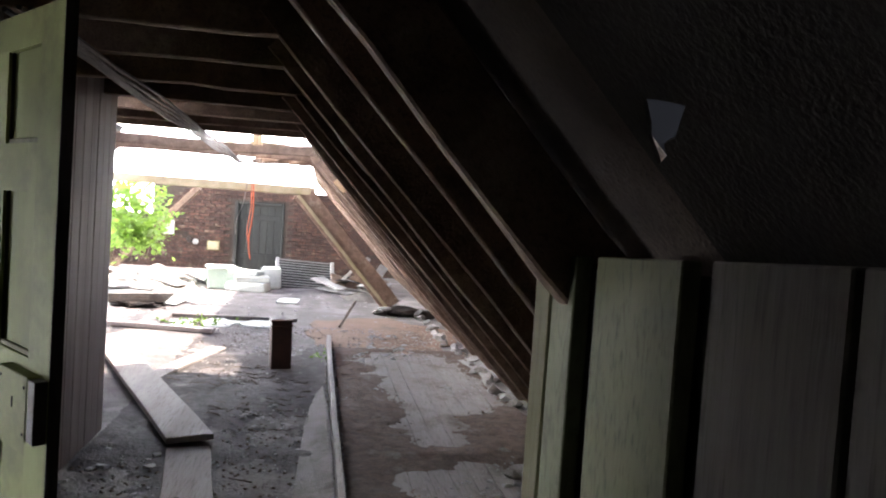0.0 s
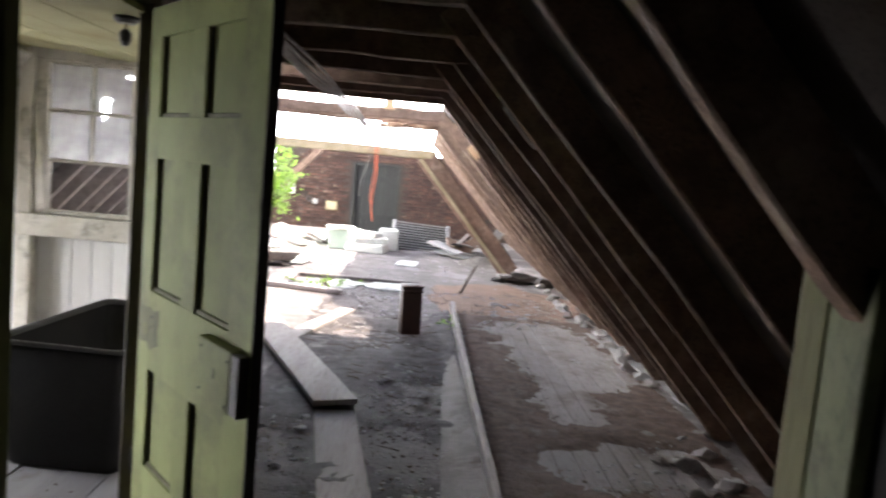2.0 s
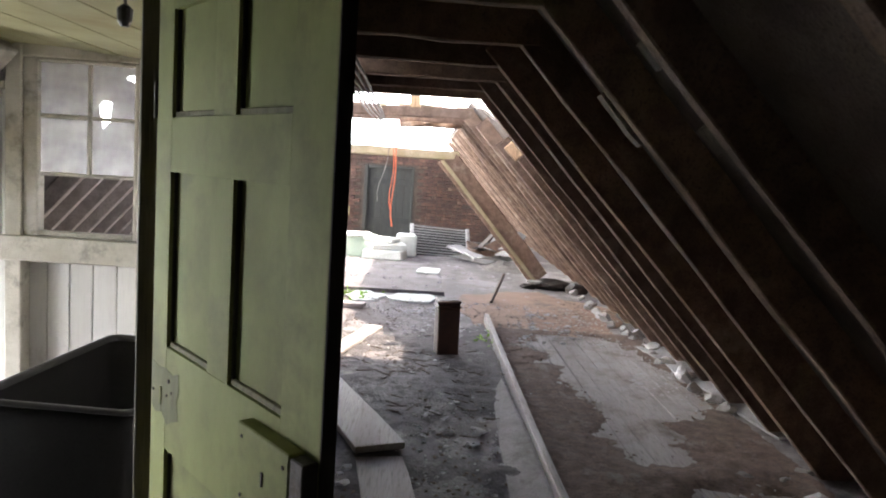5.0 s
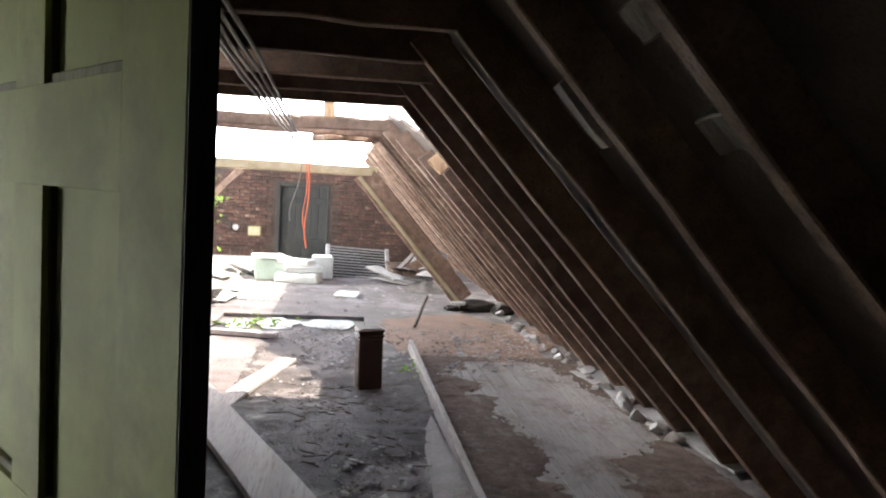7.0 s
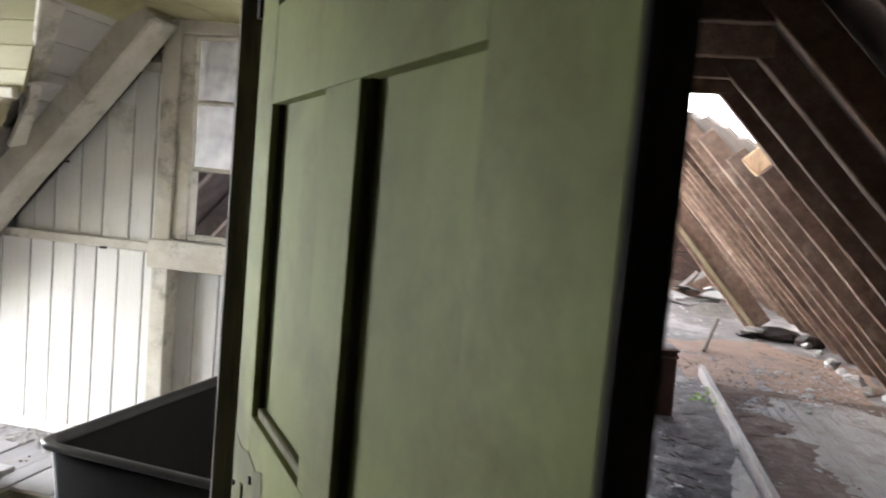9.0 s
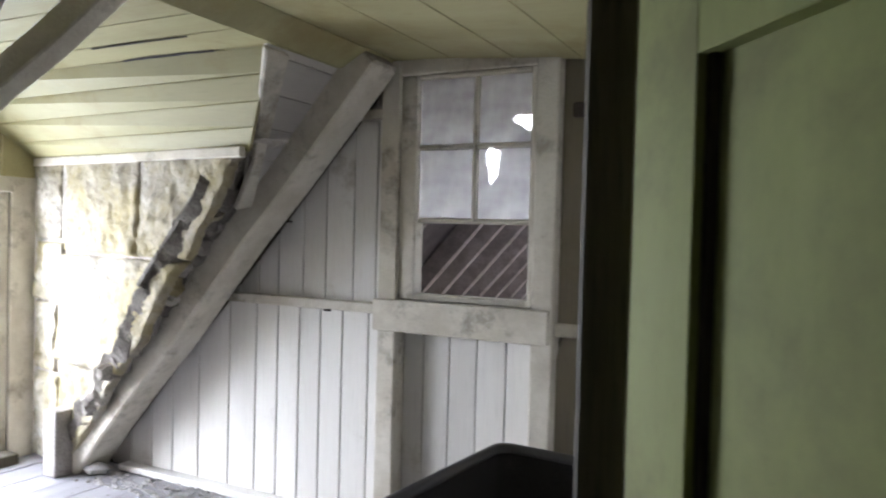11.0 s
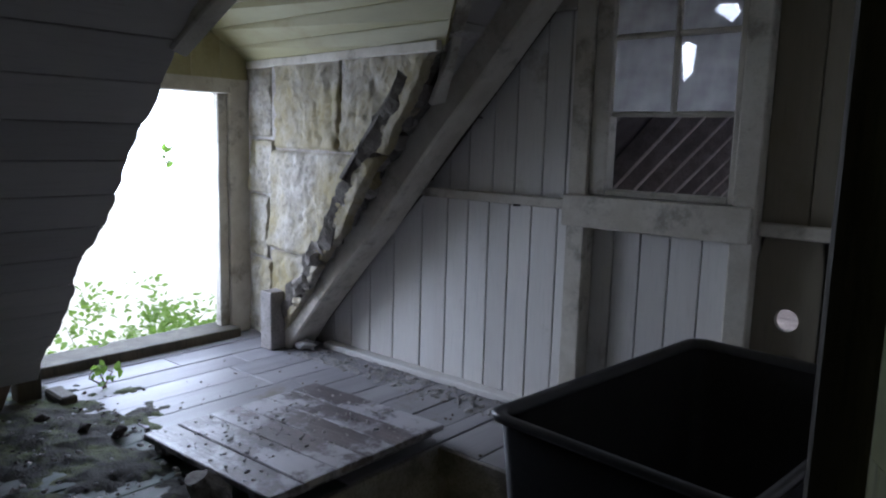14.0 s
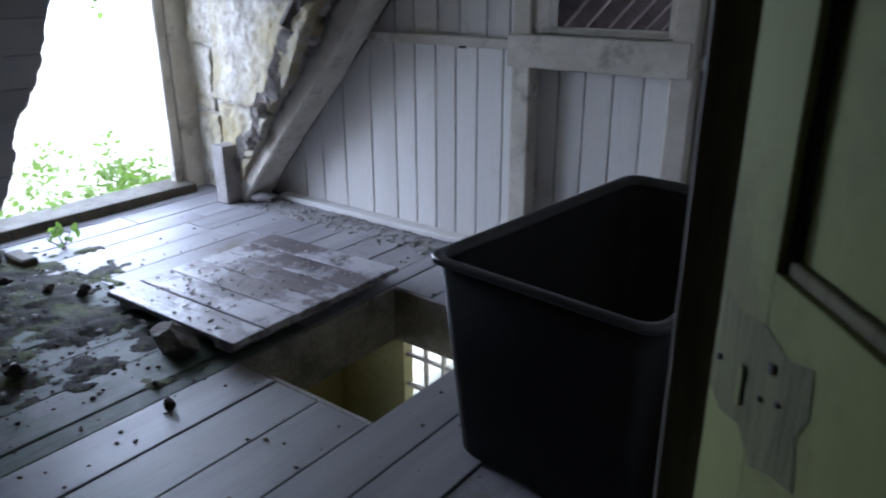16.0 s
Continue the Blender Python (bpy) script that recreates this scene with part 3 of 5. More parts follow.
ring = [(hx + hr * math.cos(k * math.tau / 24), hz + hr * math.sin(k * math.tau / 24)) for k in range(24)]
x0, x1, z0, z1 = -2.49, -2.245, 0.0, 1.0
outer = []
for cx, cz in ring:
    dx, dz = cx - hx, cz - hz
    k = min(((x1 - hx) if dx > 0 else (x0 - hx)) / dx if abs(dx) > 1e-6 else 1e9, ((z1 - hz) if dz > 0 else (z0 - hz)) / dz if abs(dz) > 1e-6 else 1e9)
    outer.append((hx + dx * k, hz + dz * k))
for yy in (WALL_Y + 0.03, WALL_Y + 0.06):
    ri = [bm.verts.new((x, yy, z)) for x, z in ring]
    ro = [bm.verts.new((x, yy, z)) for x, z in outer]
    for k in range(24):
        bm.faces.new((ri[k], ri[(k + 1) % 24], ro[(k + 1) % 24], ro[k]))
bm.verts.ensure_lookup_table()
for k in range(24):
    bm.faces.new((bm.verts[k], bm.verts[(k + 1) % 24], bm.verts[48 + (k + 1) % 24], bm.verts[48 + k]))
wpart("pierced_board", bm, "olive", wall_n)


bm = B()
slab(bm, -5.2, -3.24, WALL_Y + 0.075, WALL_Y + 0.09, 0, 1.6)
slab(bm, -3.9, -3.24, WALL_Y + 0.075, WALL_Y + 0.09, 1.6, 2.16)
slab(bm, -3.24, -2.585, WALL_Y + 0.085, WALL_Y + 0.10, 0, 1.07)
slab(bm, -2.585, -2.42, WALL_Y + 0.075, WALL_Y + 0.09, 0, 2.16)
slab(bm, -2.30, WALL_X - 0.03, WALL_Y + 0.075, WALL_Y + 0.09, 0, 2.16)
slab(bm, -2.42, -2.30, WALL_Y + 0.075, WALL_Y + 0.09, 0, 0.585)
slab(bm, -2.42, -2.30, WALL_Y + 0.075, WALL_Y + 0.09, 0.695, 2.16)
wpart("wall_back", bm, "dim_board", wall_n)


def wood(name, parent, x0, x1, y0, y1, z0, z1, m="paint_post", bev=0.006, label=""):
    bm = B()
    slab(bm, x0, x1, y0, y1, z0, z1)
    return wpart(name, bm, m, parent, label, bev)


wood("post", wall_n, -3.335, -3.24, WALL_Y - 0.035, WALL_Y + 0.07, 0, 2.16)
wood("post", wall_n, -2.585, -2.49, WALL_Y - 0.035, WALL_Y + 0.07, 0, 2.16)
wood("rail", wall_n, -4.30, -3.337, WALL_Y - 0.035, WALL_Y + 0.0, 1.0, 1.05)
wood("rail", wall_n, -2.488, WALL_X - 0.06, WALL_Y - 0.01, WALL_Y + 0.028, 0.965, 1.02)
wood("rail", wall_n, -3.62, -3.337, WALL_Y - 0.03, WALL_Y + 0.006, 1.90, 1.95)
wood("sill_board", wall_n, -3.345, -2.50, WALL_Y - 0.065, WALL_Y - 0.037, 0.93, 1.075)
wood("head_board", wall_n, -3.24, -2.585, WALL_Y - 0.03, WALL_Y + 0.06, 2.09, 2.16)
wood("strip", wall_n, -2.44, WALL_X - 0.1, WALL_Y - 0.005, WALL_Y + 0.027, 1.87, 1.93, "iron")

win = base("window_1", (-2.9, WALL_Y, 1.05), "small six-pane inner window with dusty glass", "window", kind="structure")
wood("window_frame", win, -3.24, -3.155, WALL_Y - 0.02, WALL_Y + 0.06, 1.075, 2.09)
wood("window_frame", win, -2.612, -2.585, WALL_Y - 0.02, WALL_Y + 0.06, 1.075, 2.09)
wood("window_frame", win, -3.155, -2.612, WALL_Y - 0.018, WALL_Y + 0.058, 2.07, 2.09)
wood("window_frame", win, -3.155, -2.612, WALL_Y - 0.018, WALL_Y + 0.058, 1.075, 1.105)
wood("mullion", win, -2.884, -2.862, WALL_Y - 0.005, WALL_Y + 0.03, 1.43, 2.07)
wood("glazing_bar", win, -3.155, -2.612, WALL_Y - 0.003, WALL_Y + 0.028, 1.755, 1.777)
wood("glazing_bar", win, -3.155, -2.612, WALL_Y - 0.003, WALL_Y + 0.028, 1.425, 1.447)
for x0, x1 in ((-3.153, -2.886), (-2.860, -2.614)):
    for z0, z1 in ((1.449, 1.753), (1.779, 2.068)):
        bm = B()
        slab(bm, x0, x1, WALL_Y + 0.011, WALL_Y + 0.014, z0, z1)
        p = wpart("pane", bm, "glass", win)
        p.visible_shadow = False

# ceiling of the small room
RC, DC = 2.16, 2.09                                       # the room's ceiling, the dormer's flat ceiling
ceil = base("ceiling_room", (-2.6, 2.4, RC), "yellowed white-painted board ceiling of the small room", "ceiling", kind="structure")
def sag(x):
    """Height of the room's ceiling, which hangs lower towards the door."""
    return RC - 0.075 * max(0.0, min(1.0, (x + 3.15) / 0.95))


bm = B()
x = -3.27
while x < WALL_X - 0.04:
    x1 = min([v for v in (-2.985, -2.69, -2.40, -2.12, WALL_X - 0.03) if v > x + 0.01])
    y0 = 0.3
    j = random.uniform(0, 0.003)
    p = [(x + 0.003, y0, sag(x) + j), (x1 - 0.003, y0, sag(x1) + j), (x1 - 0.003, 4.45, sag(x1) + j), (x + 0.003, 4.45, sag(x) + j)]
    prism(bm, p, (0, 0, 0.025))
    x = x1
prism(bm, [(-3.40, 2.6, DC), (-3.273, 2.6, RC), (-3.273, 4.45, RC), (-3.40, 4.45, DC)], (0, 0, 0.03))
slab(bm, -3.66, -3.403, 3.745, 4.45, DC, DC + 0.03)
y = 2.6
for y1 in (2.75, 2.94, 3.14, 3.33, 3.525, 3.74):              # boards of the dormer's flat ceiling
    slab(bm, -5.62, -3.403, y + 0.003, y1 - 0.003, DC + random.uniform(0, 0.004), DC + 0.03)
    y = y1
slab(bm, LK_X - 0.05, -3.273, 0.3, 2.597, RC, RC + 0.03)
wpart("ceiling_boards", bm, "ceil", ceil)
bm = B()
slab(bm, -5.9, WALL_X - 0.03, 0.2, 4.5, RC + 0.035, RC + 0.06)
wpart("ceiling_back", bm, "slate", ceil)
bm = B()
slab(bm, -5.4, WALL_X - 0.03, 0.2, 0.3, -0.1, RC)
thing("wall_south_room", bm, "white", "white-painted end wall of the small room", "wall", kind="structure")

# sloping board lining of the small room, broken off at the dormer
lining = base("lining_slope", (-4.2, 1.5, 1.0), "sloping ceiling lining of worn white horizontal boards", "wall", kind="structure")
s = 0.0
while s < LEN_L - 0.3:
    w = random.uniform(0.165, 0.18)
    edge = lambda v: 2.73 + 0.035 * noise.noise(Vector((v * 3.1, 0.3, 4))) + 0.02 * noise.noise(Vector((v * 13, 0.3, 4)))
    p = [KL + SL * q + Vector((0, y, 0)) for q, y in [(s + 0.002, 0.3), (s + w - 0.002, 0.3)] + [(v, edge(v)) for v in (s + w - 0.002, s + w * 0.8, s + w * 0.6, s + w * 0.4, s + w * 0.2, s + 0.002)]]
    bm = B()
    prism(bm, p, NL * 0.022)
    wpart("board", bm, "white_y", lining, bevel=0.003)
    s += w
bm = B()
beam(bm, KL + SL * 0.0 + NL * 0.03 + Vector((0, 3.02, 0)), KL + SL * 0.72 + NL * 0.03 + Vector((0, 2.74, 0)), 0.07, 0.10, NL, 0.004, 5)
wpart("edge_timber", bm, "paint_post", lining, bevel=0.006)
bm = B()
beam(bm, KL + SL * 0.75 + NL * 0.08 + Vector((0, 2.60, 0)), KL + SL * (LEN_L + 0.05) + NL * 0.08 + Vector((0, 2.60, 0)), 0.07, 0.12, NL, 0.006, 5)
wpart("rafter", bm, "rafter", lining, bevel=0.006)

# strip of lining and the big brace beside the window wall
bm = B()
grid = []
for i in range(61):
    q = 0.80 + (LEN_L - 0.82) * i / 60
    left = 4.30 - 0.196 * (5.66 + LK_X - 0.669 * q - 0.05) + 0.025 * noise.noise(Vector((q * 5, 0, 2))) - 0.02
    row = []
    for k in range(9):
        y = left + (4.30 - left) * k / 8
        h = 0.05 * noise.noise(Vector((q * 6, y * 6, 1))) + 0.03 * noise.noise(Vector((q * 17, y * 17, 1))) + 0.03
        row.append(bm.verts.new(KL + SL * q + Vector((0, y, 0)) + NL * (h + 0.05 + (0.08 if k == 0 else 0))))
    grid.append(row)
for i in range(60):
    for k in range(8):
        bm.faces.new((grid[i][k], grid[i][k + 1], grid[i + 1][k + 1], grid[i + 1][k]))
# coloured dark because this broken edge lies in shade
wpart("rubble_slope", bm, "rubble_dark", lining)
for k in range(17):
    q = 0.95 + k * 0.095 + random.uniform(-0.03, 0.03)
    bm = B()
    lump(bm, KL + SL * q + Vector((0, 4.06 + 0.06 * (q - 0.75) + random.uniform(-0.03, 0.06), 0)) + NL * 0.09, (random.uniform(0.03, 0.07), random.uniform(0.03, 0.07), 0.05), 0.3, 2)
    wpart("rubble_stone", bm, random.choice(["rubble", "stone"]), lining)
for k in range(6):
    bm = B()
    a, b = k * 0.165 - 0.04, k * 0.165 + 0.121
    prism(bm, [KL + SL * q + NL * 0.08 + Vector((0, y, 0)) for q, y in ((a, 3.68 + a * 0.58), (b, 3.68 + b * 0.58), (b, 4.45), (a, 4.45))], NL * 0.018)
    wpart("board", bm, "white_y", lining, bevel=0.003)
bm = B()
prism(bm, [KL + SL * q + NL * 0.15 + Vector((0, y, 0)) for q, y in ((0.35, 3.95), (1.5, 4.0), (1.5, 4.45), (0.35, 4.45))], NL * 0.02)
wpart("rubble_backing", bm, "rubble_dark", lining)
bm = B()
q0, q1 = KL + NL * 0.06, Vector((0, 1, 0))
prism(bm, [q0 + SL * 0.085 + q1 * 3.685, q0 + SL * 0.085 + q1 * 3.825, q0 + SL * 0.86 + q1 * 4.21, q0 + SL * 0.89 + q1 * 4.12, q0 + SL * 0.61 + q1 * 4.03], NL * -0.03)
wpart("edge_trim", bm, "paint_post", lining, bevel=0.006)
bm = B()
beam(bm, KL + SL * -0.06 + NL * 0.048 + Vector((0, 4.295, 0)), KL + SL * (LEN_L - 0.02) + NL * 0.04 + Vector((0, 4.31, 0)), 0.20, 0.195, NL, 0.008, 8)
wpart("brace", bm, "paint_post", lining, "rough whitewashed diagonal roof timber", bevel=0.012)
wood("foot_post", lining, -5.27, -5.16, 4.10, 4.22, 0.0, 0.36, "grey_timber")
wood("foot_post", lining, -5.36, -5.27, 2.72, 2.83, 0.0, 0.42, "jamb")

# ---- dormer ----
dormer = base("dormer", (-5.6, 3.5, 0), "dormer with rough stone cheek and open window", "dormer", kind="structure")
CHK0, CHK1 = Vector((-5.66, 4.30, 0)), Vector((-3.62, 3.90, 0))
for (u0, u1, z0, z1) in ((0.0, 0.16, 0.0, 0.52), (0.0, 0.13, 0.52, 0.93), (0.0, 0.17, 0.93, 1.28), (0.0, 0.15, 1.28, 1.74),
                         (0.16, 1.0, 0.0, 0.60), (0.13, 1.0, 0.60, 1.22), (0.17, 0.55, 1.22, 1.74), (0.55, 1.0, 1.22, 1.74)):
    d = CHK1 - CHK0
    lim = lambda z: max(0.02, min(1.0, ((z - 0.05 + 0.04 * noise.noise(Vector((z * 7, 1, 5)))) * 0.9 + LF_X - CHK0.x) / d.x))
    nz, nu = 44, 60
    bm = B()
    grid = []
    for i in range(nz + 1):
        z = z0 + 0.002 + (z1 - z0 - 0.004) * i / nz
        um = min(u1, lim(z))
        row = []
        for k in range(nu + 1):
            u = u0 + 0.004 + (max(um, u0 + 0.01) - u0 - 0.006) * k / nu
            p = CHK0 + d * u + Vector((0, 0, z))
            edge = min(i, nz - i, k, nu - k)
            r = 0.024 * noise.noise(p * 4) + 0.015 * noise.noise(p * 13) + 0.008 * noise.noise(p * 31) + 0.004 * noise.noise(p * 70) - (0.045 if edge == 0 else 0.006 if edge == 1 else 0)
            row.append(bm.verts.new(p + Vector((-0.2, -0.98, 0)) * r))
        grid.append(row)
    for i in range(nz):
        for k in range(nu):
            bm.faces.new((grid[i][k], grid[i][k + 1], grid[i + 1][k + 1], grid[i + 1][k]))
    wpart("stone_block", bm, "stone", dormer, smooth=True)
bm = B()
prism(bm, [(-5.72, 4.335, -0.1), (-5.42, 4.277, -0.1), (-3.85, 3.974, 1.72), (-3.6, 3.925, 1.76), (-5.72, 4.335, 1.76)], (0.03, 0.14, 0))
wpart("cheek_wall", bm, "rubble", dormer)
bm = B()
prism(bm, [(-5.75, 2.66, -0.1), (-5.45, 2.64, -0.1), (-3.55, 2.60, 2.16), (-5.75, 2.66, 2.16)], (0, -0.1, 0))
wpart("cheek_wall", bm, "rubble", dormer)
# sloping sides of the dormer's ceiling
for k in range(4):
    f0, f1 = k / 4 + 0.001, (k + 1) / 4 - 0.001
    lo0, lo1 = Vector((-5.66, 4.31, 1.745)), Vector((-3.66, 3.90, 1.70))
    hi0, hi1 = Vector((-5.66, 3.72, DC)), Vector((-3.43, 3.755, DC))
    bm = B()
    prism(bm, [lo0.lerp(hi0, f0), lo1.lerp(hi1, f0), lo1.lerp(hi1, f1), lo0.lerp(hi0, f1)], (0, 0.02, 0.012))
    wpart("board", bm, "ceil", dormer, bevel=0.003)
bm = B()
beam(bm, (-5.66, 4.29, 1.735), (-3.68, 3.885, 1.70), 0.03, 0.045, (0, 0, 1), 0.002, 5)
wpart("trim", bm, "paint_post", dormer, bevel=0.004)
bm = B()
prism(bm, [(-5.7, 2.8, 2.17), (-3.3, 2.8, 2.2), (-3.3, 3.95, 2.2), (-3.55, 4.1, 1.78), (-5.7, 4.5, 1.78), (-5.7, 4.05, 2.2)][:3] + [(-5.7, 3.98, 2.17)], (0, 0, 0.05))
wpart("dormer_roof", bm, "slate", dormer)
bm = B()
prism(bm, [lo0 + Vector((0, 0.20, 0)), lo1 + Vector((-0.16, 0.24, 0)), hi1 + Vector((-0.3, 0.26, 0.05)), hi0 + Vector((0, 0.22, 0.05))], (0, 0.05, 0.03))
wpart("dormer_roof", bm, "slate", dormer)
bm = B()
for y0, x0, n, deep in ((3.527, -4.16, 8, 0.015), (3.725, -4.22, 8, 0.028)):
    up = [(x0 + 0.075 * k, y0 - random.uniform(0.1, 1.0) * deep * math.sin(math.pi * (k + 0.3) / n), DC - 0.006) for k in range(n)]
    dn = [(x0 + 0.075 * k, y0 + 0.004 + random.uniform(0.0, 0.3) * deep, DC - 0.006) for k in range(n)]
    prism(bm, up + dn[::-1], (0, 0, 0.003))
wpart("rotten_crack", bm, "door_dark", dormer, "dark rotten cracks along the ceiling joints")
# gable boards over the window
for k in range(8):
    y0 = 2.70 + k * 0.198
    y1 = y0 + 0.194
    zt = lambda y: min(DC, DC - max(0, (y - 3.72)) * 0.585)
    bm = B()
    prism(bm, [(-5.63, y0, 1.64), (-5.63, y1, 1.64), (-5.63, y1, zt(y1)), (-5.63, y0, zt(y0))], (-0.02, 0, 0))
    wpart("board", bm, "ceil", dormer, bevel=0.002)
dwin = base("window_2", (-5.7, 3.5, 0), "open dormer window opening with weathered wooden frame", "window", kind="structure")
wood("window_jamb", dwin, -5.78, -5.66, 4.16, 4.31, 0.0, 1.66)
wood("window_jamb", dwin, -5.74, -5.68, 4.09, 4.158, 0.0, 1.62)
wood("window_jamb", dwin, -5.78, -5.66, 2.66, 2.80, 0.0, 1.66)
wood("window_head", dwin, -5.77, -5.64, 2.80, 4.16, 1.55, 1.66)
wood("window_sill", dwin, -5.80, -5.56, 2.80, 4.16, -0.02, 0.06, "jamb")

# ---- small room's floor ----
floor_r = base("floor_room", (-3.5, 2.4, 0), "worn grey-painted floorboards, mossy where rain comes in", "floor", kind="structure")
HX0, HX1, HY0, HY1 = -3.53, -2.87, 2.90, 3.77
x = -5.7
while x < WALL_X - 0.11:
    w = random.uniform(0.19, 0.225)
    for edge in (HX0, HX1, WALL_X - 0.11):
        if x < edge - 1e-6 < x + w + 0.06:
            w = edge - x
    spans = [(0.3, WALL_Y)]
    if x >= HX0 - 1e-6 and x + w <= HX1 + 1e-6:
        spans = [(0.3, HY0), (HY1, WALL_Y)]
    for a, b in spans:
        cuts = [a] + ([random.uniform(3.5, 3.9)] if b - a > 3.5 and x < -4.3 else []) + [b]
        if x < -4.3:
            cuts = [c for c in cuts if not 2.4 < c < 3.4]
            cuts = sorted(cuts + [random.uniform(2.86, 3.04) - (0.12 if x < -5.0 else 0)])
        elif x < HX0 - 0.01:
            cuts = sorted(cuts + [3.3 + random.uniform(-0.1, 0.1)])
        for c0, c1 in zip(cuts, cuts[1:]):
            bm = B()
            j = random.uniform(-0.004, 0.002)
            slab(bm, x + 0.0028, x + w - 0.0028, c0 + 0.002, c1 - 0.002, -0.03, j)
            wpart("floorboard", bm, "moss_floor" if x < HX0 - 0.01 and c0 < 2.6 else "room_floor", floor_r, bevel=0.003)
    x += w
bm = B()
slab(bm, -5.7, HX0, 0.3, WALL_Y, -0.2, -0.035)
slab(bm, HX1, WALL_X - 0.1, 0.3, WALL_Y, -0.2, -0.035)
slab(bm, HX0, HX1, 0.3, HY0, -0.2, -0.035)
slab(bm, HX0, HX1, HY1, WALL_Y, -0.2, -0.035)
wpart("subfloor", bm, "door_dark", floor_r)
wood("hatch_lining", floor_r, HX0 - 0.001, HX0 + 0.02, HY0, HY1, -0.26, -0.004, "dirty_lining", 0.003)
wood("hatch_lining", floor_r, HX0 + 0.02, HX1, HY1 - 0.02, HY1 + 0.001, -0.26, -0.004, "dirty_lining", 0.003)
wood("hatch_lining", floor_r, HX0 + 0.02, HX1, HY0 - 0.001, HY0 + 0.02, -0.26, -0.004, "dirty_lining", 0.003)
# room below
below = base("room_below", (-3.3, 3.3, -2.6), "yellowed plaster room seen through the floor hatch", "room", kind="structure")
bm = B()
slab(bm, -5.2, -1.6, 1.2, 5.2, -2.7, -2.6)
slab(bm, -5.3, -5.2, 1.2, 2.2, -2.6, -0.2)
slab(bm, -5.3, -5.2, 4.2, 5.2, -2.6, -0.2)
slab(bm, -5.3, -5.2, 2.2, 4.2, -2.6, -1.9)
slab(bm, -5.3, -5.2, 2.2, 4.2, -0.45, -0.2)
slab(bm, -1.6, -1.5, 1.2, 5.2, -2.6, -0.2)
slab(bm, -5.2, -1.6, 1.1, 1.2, -2.6, -0.2)
slab(bm, -5.2, -4.55, 5.0, 5.1, -2.6, -0.2)
slab(bm, -4.05, -1.6, 5.0, 5.1, -2.6, -0.2)
slab(bm, -4.55, -4.05, 5.0, 5.1, -2.6, -1.75)
slab(bm, -4.55, -4.05, 5.0, 5.1, -0.75, -0.2)
wpart("plaster_wall", bm, "yellow_wall", below)
bm = B()
for x in (-4.38, -4.22):
    slab(bm, x - 0.012, x + 0.012, 5.03, 5.06, -1.75, -0.75)
for z in (-1.5, -1.25, -1.0):
    slab(bm, -4.55, -4.05, 5.032, 5.058, z - 0.012, z + 0.012)
wpart("window_bars", bm, "paint_post", below)

# ---- the open panelled door ----
U, N2 = Vector((0.628, -0.778, 0)), Vector((-0.778, -0.628, 0))     # along the door, out of its seen face
DO = Vector((-1.61, 2.227, 0)) + N2 * 0.018 - U * 0.125             # hinge edge of the seen face


def door_slab(bm, u0, u1, z0, z1, front, back):
    """A block in the door's own measure: along the door, height, depth behind the seen face."""
    prism(bm, [DO + U * u - N2 * front + Vector((0, 0, z)) for u, z in ((u0, z0), (u1, z0), (u1, z1), (u0, z1))], -N2 * (back - front))


door = base("door_1", tuple(DO), "open six-panel door in peeling green-cream paint", "door", kind="structure")
DW, DT = 0.965, 0.036
for u0, u1 in ((0.0, 0.1155), (0.7995, DW)):
    bm = B()
    door_slab(bm, u0, u1, 0.02, 2.10, 0, DT)
    wpart("stile", bm, "door", door, bevel=0.0008)
for z0, z1 in ((0.02, 0.375), (0.755, 1.055), (1.55, 1.70), (1.99, 2.10)):
    bm = B()
    door_slab(bm, 0.1157, 0.7993, z0, z1, 0.0003, DT)
    wpart("rail", bm, "door", door, bevel=0.0008)
PANELS = ((0.375, 0.755), (1.055, 1.55), (1.70, 1.99))
for z0, z1 in PANELS:
    bm = B()
    door_slab(bm, 0.40, 0.526, z0 + 0.0002, z1 - 0.0002, 0.0003, DT)
    wpart("muntin", bm, "door", door, bevel=0.0008)
for z0, z1 in PANELS:
    for u0, u1 in ((0.116, 0.399), (0.526, 0.799)):
        bm = B()
        door_slab(bm, u0, u1, z0, z1, 0.019, 0.034)
        wpart("panel", bm, "door", door)
        # shade on the left side of each panel recess, painted as a strip
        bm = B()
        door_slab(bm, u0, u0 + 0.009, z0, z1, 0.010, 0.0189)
        wpart("moulding", bm, "door_dark", door, "side moulding coloured dark for the recess shade")
        bm = B()
        door_slab(bm, u0 + 0.009, u1, z0, z0 + 0.016, 0.008, 0.0189)
        wpart("moulding", bm, "patch", door, "bare brown lower moulding", bevel=0.002)
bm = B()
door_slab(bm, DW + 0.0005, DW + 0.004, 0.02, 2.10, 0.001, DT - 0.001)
wpart("free_edge", bm, "door_dark", door, "dark free edge of the door")
bm = B()
door_slab(bm, 0.68, 0.915, 0.835, 1.022, -0.04, -0.001)
lk = wpart("lock_plate", bm, "door", door, "wooden lock plate with keyhole", bevel=0.003)
bm = B()
door_slab(bm, 0.9155, DW + 0.003, 0.835, 1.018, -0.0385, -0.001)
part("lock_keep", local(bm, door), "iron", lk, "black iron keep", bevel=0.003)
